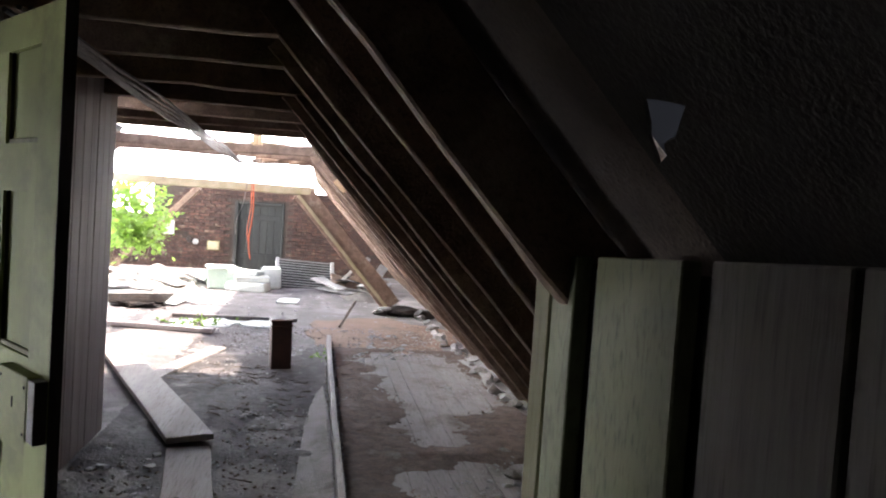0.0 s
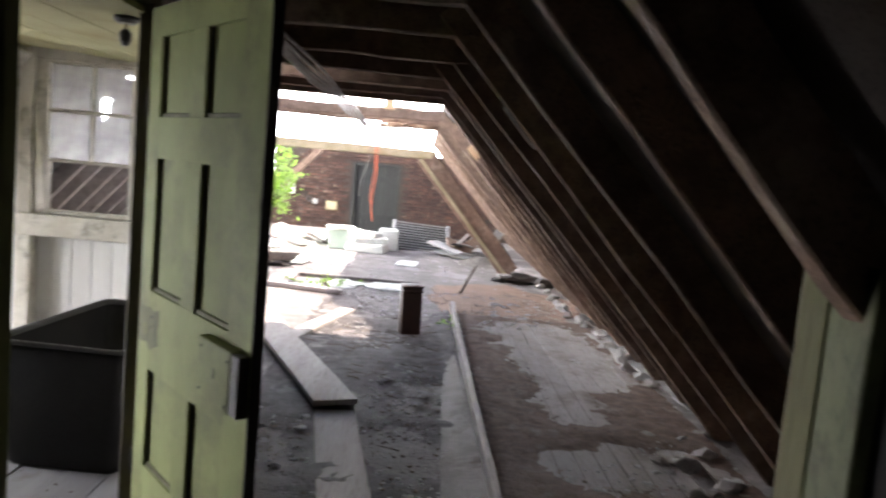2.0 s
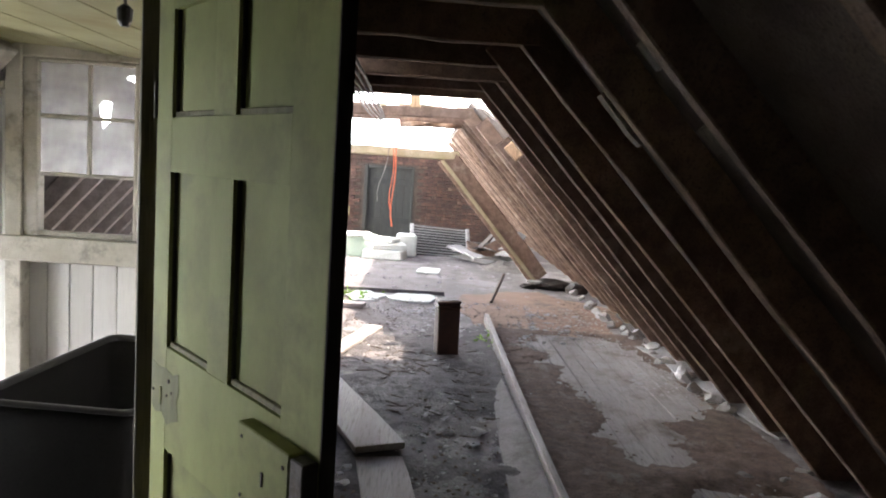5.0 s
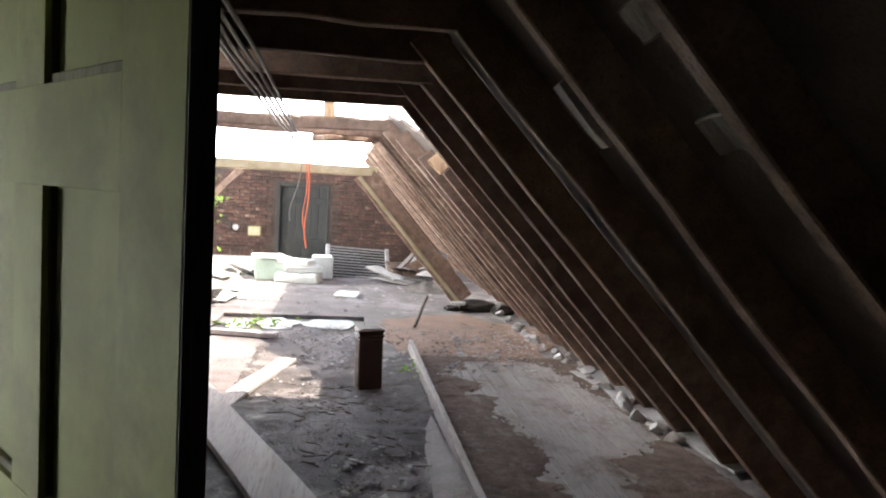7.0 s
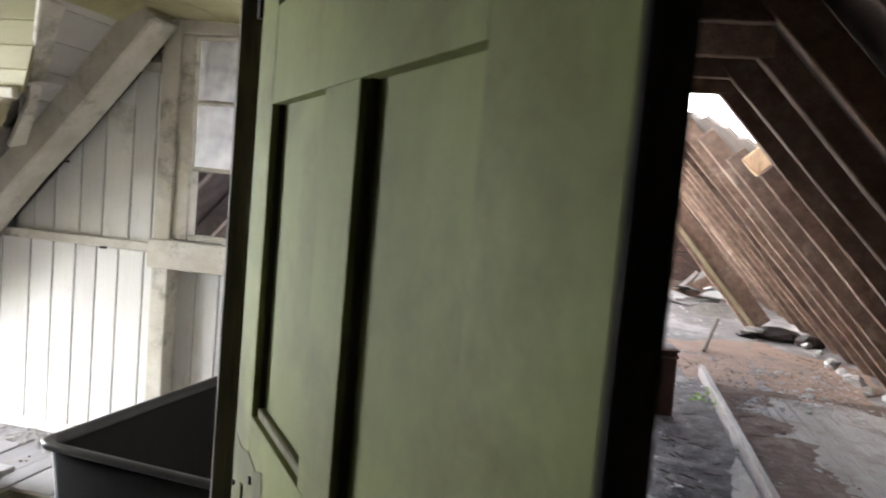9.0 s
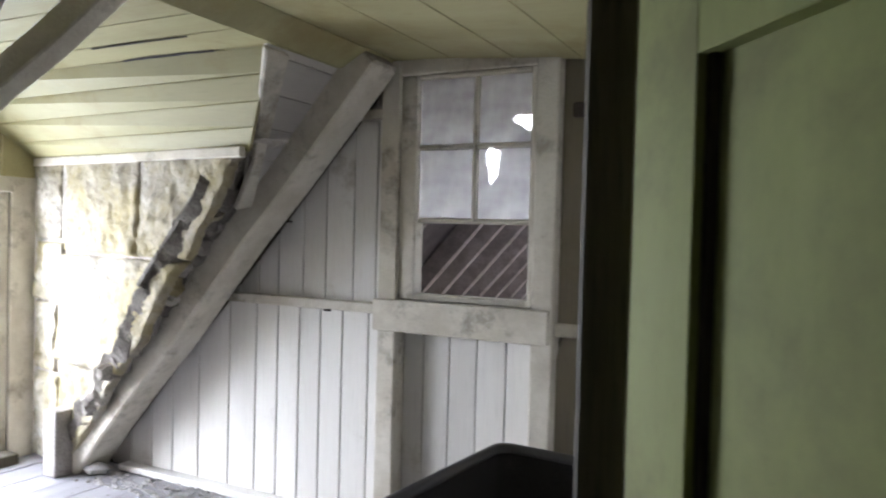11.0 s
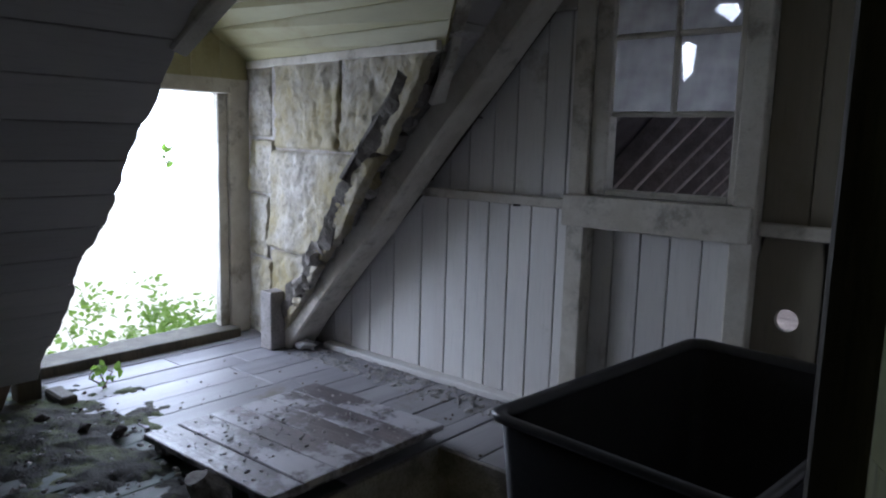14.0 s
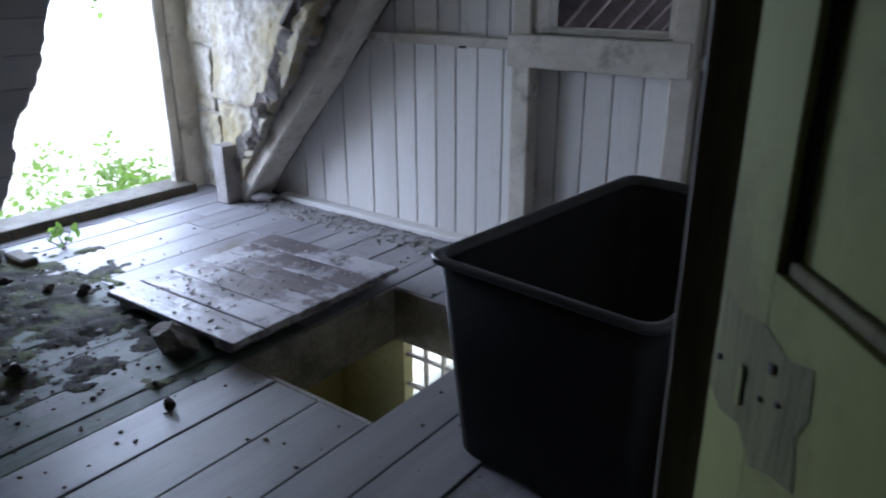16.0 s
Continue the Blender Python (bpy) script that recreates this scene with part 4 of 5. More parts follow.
for u, z, a, b in ((0.80, 0.915, 0.007, 0.03), (0.70, 0.99, 0.007, 0.007), (0.89, 0.985, 0.007, 0.007), (0.70, 0.855, 0.007, 0.007), (0.89, 0.85, 0.007, 0.007)):
    bm = B()
    door_slab(bm, u, u + a, z, z + b, -0.0425, -0.0395)
    part("screw" if b < 0.01 else "keyhole", local(bm, door), "iron", lk)
bm = B()
outline = ((0.002, 0.995), (0.06, 0.985), (0.12, 0.995), (0.17, 0.985), (0.215, 1.0), (0.222, 0.95), (0.205, 0.92), (0.218, 0.865), (0.17, 0.85), (0.13, 0.83), (0.09, 0.858), (0.04, 0.845), (0.002, 0.86))
prism(bm, [DO + U * u + N2 * 0.0003 + Vector((0, 0, z)) for u, z in outline], N2 * 0.0006)
old = wpart("bare_patch", bm, "bare", door, "ragged patch of bare brown wood where a latch was")
for u0, u1, z0, z1, m in ((0.079, 0.091, 0.882, 0.932, "door"), (0.142, 0.151, 0.956, 0.968, "iron"), (0.13, 0.136, 0.915, 0.921, "iron"), (0.165, 0.171, 0.93, 0.936, "iron"), (0.02, 0.027, 0.905, 0.913, "iron")):
    bm = B()
    door_slab(bm, u0, u1, z0, z1, -0.005, -0.0019)
    part("latch_stub" if m == "door" else "nail_hole", local(bm, door), m, old, bevel=0.001)
for z in (0.35, 1.75):
    bm = B()
    tube(bm, [DO - U * 0.008 + Vector((0, 0, z - 0.05)), DO - U * 0.008 + Vector((0, 0, z + 0.05))], 0.008, 8)
    wpart("hinge", bm, "iron", door)

# ---- the low panelled screen beside the landing ----
scr = base("panelled_screen", (0.13, 0.1, 0), "low white-painted panelled screen, its recesses coloured dark for shade", "screen")


def scr_slab(name, y0, y1, drop, d0, d1, m, label=""):
    """An upright piece of the screen between y0 and y1; its top rises slightly towards the landing."""
    bm = B()
    z0, z1 = (1.492 + (0.9 - y) * 0.05 - drop for y in (y0, y1))
    prism(bm, [(0.12 + d0, y0, 0), (0.12 + d0, y1, 0), (0.12 + d0, y1, z1), (0.12 + d0, y0, z0)], (d1 - d0, 0, 0))
    wpart(name, bm, m, scr, label, bevel=0.003)


scr_slab("end_post", 0.80, 0.90, 0.0, -0.004, 0.05, "patch", "dirty brown end post")
scr_slab("stile", 0.668, 0.797, 0.0, 0.0, 0.034, "screen")
scr_slab("board", 0.264, 0.570, 0.0, 0.004, 0.034, "screen")
scr_slab("board", -0.062, 0.182, 0.0, 0.0, 0.034, "screen_dim")
scr_slab("board", -0.75, -0.069, 0.0, 0.004, 0.034, "screen_dim")
# near-black sheet puts the recess shade into the gaps between boards
scr_slab("backing", -0.75, 0.798, 0.02, 0.036, 0.05, "door_dark", "backing coloured dark as shade in the gaps")

# ---- attic: planks, joist, boards, sheets ----
def plank(name, a, b, w, t, m, label, z0=0.012, z1=0.012, cat="plank", wob=0.004):
    bm = B()
    beam(bm, (a[0], a[1], z0 + t / 2), (b[0], b[1], z1 + t / 2), w, t, (0, 0, 1), wob, 8)
    return thing(name, bm, m, label, cat, bevel=0.004)


plank("loose_plank", (-2.62, 7.75), (-1.09, 4.05), 0.29, 0.04, "plank", "dusty grey loose plank lying across the debris", 0.02, 0.05)
plank("loose_plank", (-1.09, 4.02), (-0.80, 2.2), 0.26, 0.032, "plank", "pale loose plank lying along the floor", 0.004, 0.004)
plank("loose_plank", (-1.55, 8.3), (-2.9, 8.6), 0.12, 0.05, "dust_wood", "pale batten lying across the floor")
plank("loose_plank", (-1.75, 5.75), (-1.35, 7.3), 0.16, 0.03, "plank", "short dusty board lying on dirt")
plank("floor_joist", (-0.21, 7.95), (-0.17, 2.4), 0.045, 0.10, "plank", "raised edge of an old dusty floor joist", 0.0, 0.0, "joist", 0.008)
bm = B()
prism(bm, [(-0.45, 2.3, 0.012), (-0.2, 2.3, 0.05), (-0.22, 4.6, 0.05), (-0.27, 5.6, 0.05), (-0.36, 5.3, 0.012), (-0.40, 4.4, 0.012)], (0, 0, 0.012))
thing("plaster_sheet", bm, "dusty", "cracked strip of pale plaster leaning on the joist", "plaster")

white_floor = base("floor_boards", (0.7, 5, 0), "pale dusty floorboards showing through brown dirt", "floor", kind="structure")
for k in range(10):
    x0 = -0.02 + k * 0.128
    bm = B()
    slab(bm, x0 + 0.002, x0 + 0.126, 1.5 + random.uniform(-0.3, 0.3), 7.42 + random.uniform(-0.08, 0.08), 0.001, 0.010 + random.uniform(0, 0.003))
    wpart("floorboard", bm, "dirt_boards", white_floor, bevel=0.002)
bm = B()
ring = []
for k in range(28):
    a = k * math.tau / 28
    r = 1 + 0.35 * noise.noise(Vector((math.cos(a) * 2, math.sin(a) * 2, 3)))
    ring.append((0.45 + 0.95 * r * math.cos(a), 8.7 + 1.35 * r * math.sin(a), 0.003))
prism(bm, ring, (0, 0, 0.006))
thing("red_dust", bm, "sawdust", "patch of reddish brick dust on the floor", "dust", kind="stuff")
left_edge = [(1.18 + 0.03 * k + random.uniform(-0.03, 0.03), 7.1 - 0.30 * k) for k in range(9)]
for k, (p, q) in enumerate(zip(left_edge, left_edge[1:])):
    if k in (2, 5):
        left_edge[k] = (left_edge[k][0] + 0.05, left_edge[k][1])
for k0, k1 in ((0, 3), (3, 6), (6, 8)):
    bm = B()
    pts = [(x, y - (0.012 if k == k1 else 0), 0.014) for k, (x, y) in enumerate(left_edge[k0:k1 + 1], k0)]
    prism(bm, pts + [(1.60, left_edge[k1][1] + 0.012, 0.03), (1.60, left_edge[k0][1], 0.03)], (0, 0, 0.014))
    thing("plaster_slab", bm, "sheet", "pale slab of plaster lying under the rafter feet", "plaster", "plaster slabs at the eaves")

# stones along the eaves
for k in range(40):
    y = 5.2 + 5.6 * (k / 40) + random.uniform(-0.08, 0.08)
    s = random.uniform(0.035, 0.085)
    bm = B()
    rock(bm, (0, 0, 0), (s * 1.2, s * random.uniform(0.9, 1.9), s * 0.85), k + 0.5, 2)
    ob = thing("eaves_stone", bm, "sheet" if k % 3 else "rubble", "pale rough stone at the foot of the rafters", "stone", "stones along the eaves")
    ob.location = (1.36 + random.uniform(-0.13, 0.03) - (0.1 if y > 8 else 0), y, s * 0.5)

# pale sheets fallen into the broken floor
def fallen_sheet(x, y, rx, ry, seed):
    bm = B()
    ring = []
    for k in range(26):
        a = k * math.tau / 26
        r = 1 + 0.45 * noise.noise(Vector((math.cos(a) * 1.6, math.sin(a) * 1.6, seed)))
        ring.append((x + rx * r * math.cos(a), y + ry * r * math.sin(a), -0.049))
    prism(bm, ring, (0, 0, 0.024))
    thing("fallen_sheet", bm, "white_block", "pale bluish-white plaster sheet fallen into the broken floor", "plaster", "sheets in the broken floor")


fallen_sheet(-1.02, 9.36, 0.32, 0.30, 1.0)
fallen_sheet(-1.62, 9.30, 0.22, 0.34, 2.0)
fallen_sheet(-2.05, 9.25, 0.16, 0.28, 3.0)

# upright pipe
pot = base("chimney_pipe", (-0.675, 6.42, 0), "rusty brown square stub of pipe standing in debris", "pipe")
bm = B()
for (h, z0, z1) in ((0.095, 0.0, 0.43), (0.105, 0.43, 0.455), (0.098, 0.455, 0.475), (0.106, 0.475, 0.50)):
    vs = slab(bm, -h, h, -h * 0.8, h * 0.8, z0, z1)
part("body", bm, "pot", pot, bevel=0.012)
bm = B()
slab(bm, -0.08, 0.08, -0.06, 0.06, 0.495, 0.503)
part("mouth", bm, "iron", pot)
pot.rotation_euler = (radians(1), radians(-1.5), radians(12))

# ---- far end: broken beam, tie and strut, brick gable ----
frame_far = base("roof_truss", (0, 10.82, 0), "pale sunlit roof truss of tie beam and leaning struts", "truss", kind="structure")
bm = B()
beam(bm, (-4.2, 10.84, 1.84), (-0.5, 10.82, 1.82), 0.10, 0.13, (0, 0, 1), 0.008, 8)
wpart("tie_beam", bm, "pale_timber", frame_far, bevel=0.01)
bm = B()
beam(bm, (-0.69, 10.84, 1.80), (0.80, 10.84, 0.10), 0.12, 0.30, (0.7, 0, 0.7), 0.008, 8)
wpart("strut", bm, "rafter", frame_far, bevel=0.01)
bm = B()
beam(bm, (-0.74, 10.74, 1.74), (0.70, 10.74, 0.10), 0.03, 0.05, (0.7, 0, 0.7), 0.004, 8)
wpart("pale_batten", bm, "pale_timber", frame_far, bevel=0.004)
bm = B()
beam(bm, (-2.0, 8.62, 2.27), (-0.62, 8.95, 2.29), 0.16, 0.03, (0, 0, 1), 0.012, 6)
beam(bm, (-1.25, 9.05, 2.12), (-0.62, 9.55, 2.17), 0.22, 0.05, (0, 0, 1), 0.02, 6)
wpart("broken_beam", bm, "rafter", frame_far, bevel=0.008)
bm = B()
beam(bm, (-3.4, 7.4, 2.38), (-1.05, 7.4, 2.36), 0.05, 0.07, (0, 0, 1), 0.01, 8)
wpart("purlin", bm, "pale_timber", frame_far, bevel=0.008)
bm = B()
beam(bm, (-4.5, 14.5, 0.0), (-2.80, 14.5, 1.82), 0.12, 0.16, (0, 1, 0), 0.01, 6)
wpart("leaning_rafter", bm, "rafter", frame_far, bevel=0.01)

gable = base("wall_north", (-1.9, END_Y, 0), "old sooty red brick gable wall, broken off at the top", "wall", kind="structure")
bm = B()
slab(bm, -5.2, -2.38, END_Y + 0.012, END_Y + 0.35, 0, 1.2)
slab(bm, -4.2, -2.38, END_Y + 0.012, END_Y + 0.35, 1.2, 1.9)
slab(bm, -1.25, 1.7, END_Y + 0.012, END_Y + 0.35, 0, 1.9)
slab(bm, -2.38, -1.25, END_Y + 0.012, END_Y + 0.35, 1.62, 1.9)
slab(bm, -2.38, -1.25, END_Y + 0.16, END_Y + 0.35, 0, 1.62)
wpart("mortar", bm, "mortar", gable)
bd = base("door_2", (-1.81, END_Y, 0), "dark grey-green plank door in the brick gable", "door", kind="structure")
for k in range(6):
    x0 = -2.30 + k * 0.166
    wood("plank", bd, x0 + 0.003, x0 + 0.163, END_Y + 0.07, END_Y + 0.10, 0.0, 1.55, "bdoor", 0.003)
for z in (0.3, 1.2):
    wood("ledge", bd, -2.28, -1.32, END_Y + 0.05, END_Y + 0.069, z, z + 0.12, "bdoor", 0.003)
wood("door_frame", bd, -2.38, -2.302, END_Y - 0.01, END_Y + 0.12, 0, 1.62, "bdoor")
wood("door_frame", bd, -1.303, -1.25, END_Y - 0.01, END_Y + 0.12, 0, 1.62, "bdoor")
wood("door_frame", bd, -2.301, -1.304, END_Y - 0.01, END_Y + 0.12, 1.552, 1.62, "bdoor")

# ---- small room: tank, hatch, stone ----
tank = base("water_tank", (-2.245, 3.42, 0), "big black open plastic water tank with a rolled rim", "tank")
tank.rotation_euler = (0, 0, radians(-5))


def ring_pts(hx, hy, r, z, n=6):
    out = []
    for cx, cy, a0 in ((hx - r, hy - r, 0), (-hx + r, hy - r, 90), (-hx + r, -hy + r, 180), (hx - r, -hy + r, 270)):
        for k in range(n + 1):
            a = radians(a0 + 90 * k / n)
            out.append(Vector((cx + r * math.cos(a), cy + r * math.sin(a), z)))
    return out


def loft(bm, rings, close=True):
    vs = [[bm.verts.new(p) for p in r] for r in rings]
    k = len(vs[0])
    for a, b in zip(vs, vs[1:]):
        for i in range(k):
            bm.faces.new((a[i], a[(i + 1) % k], b[(i + 1) % k], b[i]))
    return vs


TH = 0.635
bm = B()
v = loft(bm, [ring_pts(0.27, 0.48, 0.05, 0.0), ring_pts(0.285, 0.495, 0.06, 0.02), ring_pts(0.325, 0.54, 0.05, TH - 0.02),
              ring_pts(0.32, 0.534, 0.05, TH - 0.02), ring_pts(0.28, 0.49, 0.05, 0.03)])
bm.faces.new(v[0][::-1])
bm.faces.new(v[-1])
part("body", bm, "tank", tank, smooth=True)
bm = B()
loft(bm, [ring_pts(0.324, 0.538, 0.05, TH - 0.025), ring_pts(0.342, 0.557, 0.055, TH - 0.02), ring_pts(0.345, 0.56, 0.055, TH - 0.004), ring_pts(0.335, 0.55, 0.055, TH),
          ring_pts(0.318, 0.532, 0.05, TH - 0.003), ring_pts(0.316, 0.53, 0.05, TH - 0.03)])
part("rim", bm, "rim", tank, "rolled black rim", smooth=True)

hatch = base("floor_hatch", (-3.94, 3.335, 0.0), "worn plank floor hatch laid back beside its opening", "hatch")
hatch.rotation_euler = (0, radians(-1.5), 0)
for k in range(6):
    bm = B()
    y0 = -0.46 + k * 0.153
    slab(bm, -0.43, 0.43, y0 + 0.002, y0 + 0.151, 0.05, 0.078 + random.uniform(-0.002, 0.002))
    part("plank", bm, "hatch", hatch, bevel=0.004)
for x in (-0.33, 0.33):
    bm = B()
    slab(bm, x - 0.05, x + 0.05, -0.44, 0.44, 0.012, 0.0495)
    part("batten", bm, "hatch", hatch, bevel=0.004)
bm = B()
rock(bm, (0, 0, 0), (0.15, 0.09, 0.072), 5.0, 4)
thing("prop_stone", bm, "prop", "grey-brown stone propping up the hatch corner", "stone").location = (-3.76, 2.80, 0.05)

# lamp socket on the ceiling
sock = base("lamp_holder", (-1.865, 2.47, 2.085), "old brown bakelite bulb holder on the ceiling, no bulb", "lamp holder")
bm = B()
tube(bm, [(0, 0, 0), (0, 0, -0.012), (0, 0, -0.026)], [0.05, 0.05, 0.035], 14)
part("rose", bm, "bakelite", sock)
bm = B()
tube(bm, [(0, 0, -0.024), (0, 0, -0.05)], 0.006, 6)
part("cord", bm, "cable", sock)
bm = B()
tube(bm, [(0, 0, -0.048), (0, 0, -0.06), (0, 0, -0.095), (0, 0, -0.112)], [0.012, 0.024, 0.022, 0.012], 12)
part("socket", bm, "bakelite", sock)

# outdoors
bm = B()
slab(bm, -600, 600, -600, 600, -5.4, -5.2)
thing("ground", bm, "pale_ground", "plain ground around the house, coloured pale for the outdoor glare", "ground", kind="structure")
# added glowing planes: blown-out sky and extra skylight through the openings
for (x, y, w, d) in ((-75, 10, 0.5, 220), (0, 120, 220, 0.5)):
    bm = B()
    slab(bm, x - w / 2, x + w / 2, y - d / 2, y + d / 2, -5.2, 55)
    thing("backdrop", bm, "haze", "glowing backdrop added for white hazy sky and distance beyond the house", "backdrop", kind="structure")

# ---- far end: bricks, crate frame, blocks, straps, cables ----
me_b = []
for k in range(6):
    bm = B()
    for v in slab(bm, -0.109, 0.109, -0.02, 0.02, -0.031, 0.031):
        v.co += Vector((random.uniform(-1, 1), random.uniform(-0.6, 0.6), random.uniform(-1, 1))) * 0.005
    me_b.append(mesh("brick", bm, "brick", 0.004))
rest = B()
count = 0
spots = []
for row in range(25):
    z = 0.04 + row * 0.0755
    x = -5.15 + (0.115 if row % 2 else 0)
    while x < 1.3:
        top_z = 1.93 + 0.10 * noise.noise(Vector((x * 1.3, 0, 5)))
        if x < -3.4:
            top_z = min(top_z, 1.9 - (-3.4 - x) * 0.95)
        inside = -2.50 < x < -1.13 and z < 1.66
        if z < top_z and not inside and random.random() > 0.02:
            spots.append((x, z))
        x += 0.234
spots.sort(key=lambda p: abs(p[0] + 1.6))
for k, (x, z) in enumerate(spots):
    if k < 300:
        ob = new("brick", random.choice(me_b))
        ob.parent = gable
        ob.location = Vector((x, END_Y + random.uniform(-0.006, 0.006), z)) - Vector(gable.location)
    else:
        slab(rest, x - 0.109, x + 0.109, END_Y - 0.02, END_Y + 0.02, z - 0.031, z + 0.031)
tagged(wpart("far_bricks", rest, "brick", gable), kind="stuff")
plate = base("meter_board", (-2.82, END_Y - 0.03, 0.54), "small beige meter board on the brick wall", "meter board")
wood("board", plate, -2.96, -2.68, END_Y - 0.05, END_Y - 0.028, 0.44, 0.66, "patch")
wood("cover", plate, -2.94, -2.70, END_Y - 0.07, END_Y - 0.0505, 0.46, 0.64, "pale_timber")
for x, z, m, lab in ((-3.36, 0.66, "iron", "black"), (-3.22, 0.62, "metal", "grey")):
    bm = B()
    tube(bm, [(x, END_Y - 0.028, z), (x, END_Y - 0.07, z)], [0.07, 0.06], 14)
    thing("wall_switch", bm, m, "round %s old switch on the brick wall" % lab, "switch")
bm = B()
slab(bm, -3.95, -3.70, END_Y - 0.06, END_Y - 0.028, 0.75, 1.08)
thing("fuse_box", bm, "metal", "pale grey fuse box on the brick wall", "fuse box", bevel=0.01)

crate = base("slatted_frame", (-0.62, 13.75, 0), "grey metal slatted frame leaning in the rubble", "frame")
crate.rotation_euler = (radians(-38), radians(3), radians(8))
for x in (-0.54, 0.54):
    bm = B()
    slab(bm, x - 0.035, x + 0.035, -0.03, 0.03, 0.0, 0.66)
    part("side_rail", bm, "metal", crate, bevel=0.006)
for k in range(11):
    bm = B()
    z = 0.03 + k * 0.06
    tube(bm, [(-0.54, 0, z), (0.54, 0, z)], 0.013, 6)
    part("bar", bm, "metal", crate)
bm = B()
slab(bm, -0.53, 0.53, 0.05, 0.07, 0.0, 0.64)
part("back_panel", bm, "bdoor", crate, "dark back panel", bevel=0.004)
for (x, y, z, a, b, c, rz, m) in ((-2.05, 13.2, 0.0, 0.62, 0.5, 0.36, 6, "green_box"), (-1.62, 12.9, 0.0, 0.70, 0.4, 0.16, -10, "white_block"), (-1.55, 12.95, 0.165, 0.62, 0.36, 0.11, 12, "white_block"),
                                   (-1.66, 13.0, 0.28, 0.56, 0.34, 0.09, -20, "white_block"), (-1.25, 13.5, 0.0, 0.36, 0.3, 0.40, 4, "white_block"), (-2.1, 13.1, 0.365, 0.5, 0.4, 0.05, 18, "white_block")):
    bm = B()
    for v in slab(bm, -a / 2, a / 2, -b / 2, b / 2, 0, c):
        v.co += Vector((random.uniform(-1, 1), random.uniform(-1, 1), random.uniform(-0.4, 0.4) if v.co.z > 0 else 0)) * 0.025
    ob = thing("insulation_block" if m == "white_block" else "green_box", bm, m, "white crumbling insulation block in a sunlit heap" if m == "white_block" else "pale green board box among the rubble", "block" if m == "white_block" else "box", bevel=0.02)
    ob.location, ob.rotation_euler = (x, y, z), (0, 0, radians(rz))
for k in range(16):
    w, l = random.uniform(0.15, 0.45), random.uniform(0.3, 0.8)
    bm = B()
    for v in slab(bm, -w / 2, w / 2, -l / 2, l / 2, 0, 0.02):
        v.co += Vector((random.uniform(-1, 1), random.uniform(-1, 1), 0)) * 0.05
    ob = thing("rubble_sheet", bm, random.choice(["sheet", "white_block", "rubble", "dust_wood"]), "broken pale sheet lying in the roof rubble", "rubble", "broken sheets on the floor")
    ob.location = (random.uniform(-4.6, -0.2) if k < 11 else random.uniform(-0.2, 0.9), random.uniform(10.2, 15.5) if k < 11 else random.uniform(13.2, 15.2), 0.015 + 0.002 * k)
    ob.rotation_euler = (radians(random.uniform(-4, 4)), radians(random.uniform(-4, 4)), random.uniform(0, 6.3))
for (a, b, w) in (((0.25, 14.2, 0.02), (0.62, 14.4, 0.62), 0.10), ((0.1, 13.9, 0.02), (0.75, 14.3, 0.35), 0.25), ((0.55, 13.4, 0.02), (0.9, 13.9, 0.5), 0.18), ((-0.1, 13.6, 0.02), (0.35, 14.0, 0.45), 0.06)):
    bm = B()
    beam(bm, a, b, w, 0.02, (0.1, -1, 0.5), 0.005, 4)
    thing("broken_board", bm, random.choice(["dust_wood", "metal", "rafter"]), "broken board leaning in the rubble heap", "board", "boards in the rubble heap")
# dark lumps at the strut's foot
for (x, y, sx, sz) in ((0.95, 10.55, 0.28, 0.10), (1.25, 10.3, 0.16, 0.09), (0.6, 10.5, 0.12, 0.05)):
    bm = B()
    lump(bm, (x, y, sz * 0.6), (sx, sx * 0.7, sz), 0.2, 2)
    thing("slag_lump", bm, "iron", "dark lump of soot and slag at the strut's foot", "slag")
bm = B()
tube(bm, [(0.66, 10.42, 0.10), (0.66, 10.42, 0.13)], [0.10, 0.11], 16)
thing("tin_lid", bm, "metal", "shiny tin lid lying on the soot heap", "lid")

for (x, m, r, zz) in ((-1.41, "orange", 0.009, 0.74), (-1.44, "orange", 0.006, 0.95), (-1.50, "cable", 0.006, 1.10)):
    bm = B()
    pts = [(x + 0.05 * math.sin(k * 0.9) * k / 8 + (0.0 if m == "orange" else -0.02 * k), 10.70 + 0.01 * k, 1.90 - (1.90 - zz) * k / 7) for k in range(8)]
    tube(bm, pts, r, 6)
    thing("hanging_strap", bm, m, ("orange strap" if m == "orange" else "grey cord") + " hanging from the tie beam", "strap", "straps on the tie beam")
for k in range(5):
    bm = B()
    dx = k * 0.035
    pts = [(-1.43 - i * 0.022 + dx + 0.01 * math.sin(i + k), 2.0 + i * 0.93, 2.145 + 0.014 * math.sin(i * 1.7 + k)) for i in range(10)]
    tube(bm, pts, 0.010, 6)
    thing("cable", bm, "cable", "grey cable slung under the collar beams", "cable", "cables under the beams")
# ragged laths over the broken beam
for k in range(14):
    bm = B()
    x = random.uniform(-3.0, -0.6)
    y = random.uniform(8.4, 9.4)
    a = random.uniform(-0.4, 0.4)
    l = random.uniform(0.3, 0.9)
    beam(bm, (x, y, 2.27 + 0.004 * k), (x + l * math.cos(a), y + l * math.sin(a), 2.27 + 0.004 * k + random.uniform(-0.02, 0.03)), 0.04, 0.012, (0, 0, 1), 0.006, 3)
    thing("roof_lath", bm, random.choice(["rafter", "dust_wood", "pale_timber"]), "broken roof lath lying on the beam", "lath", "laths on the broken beam")


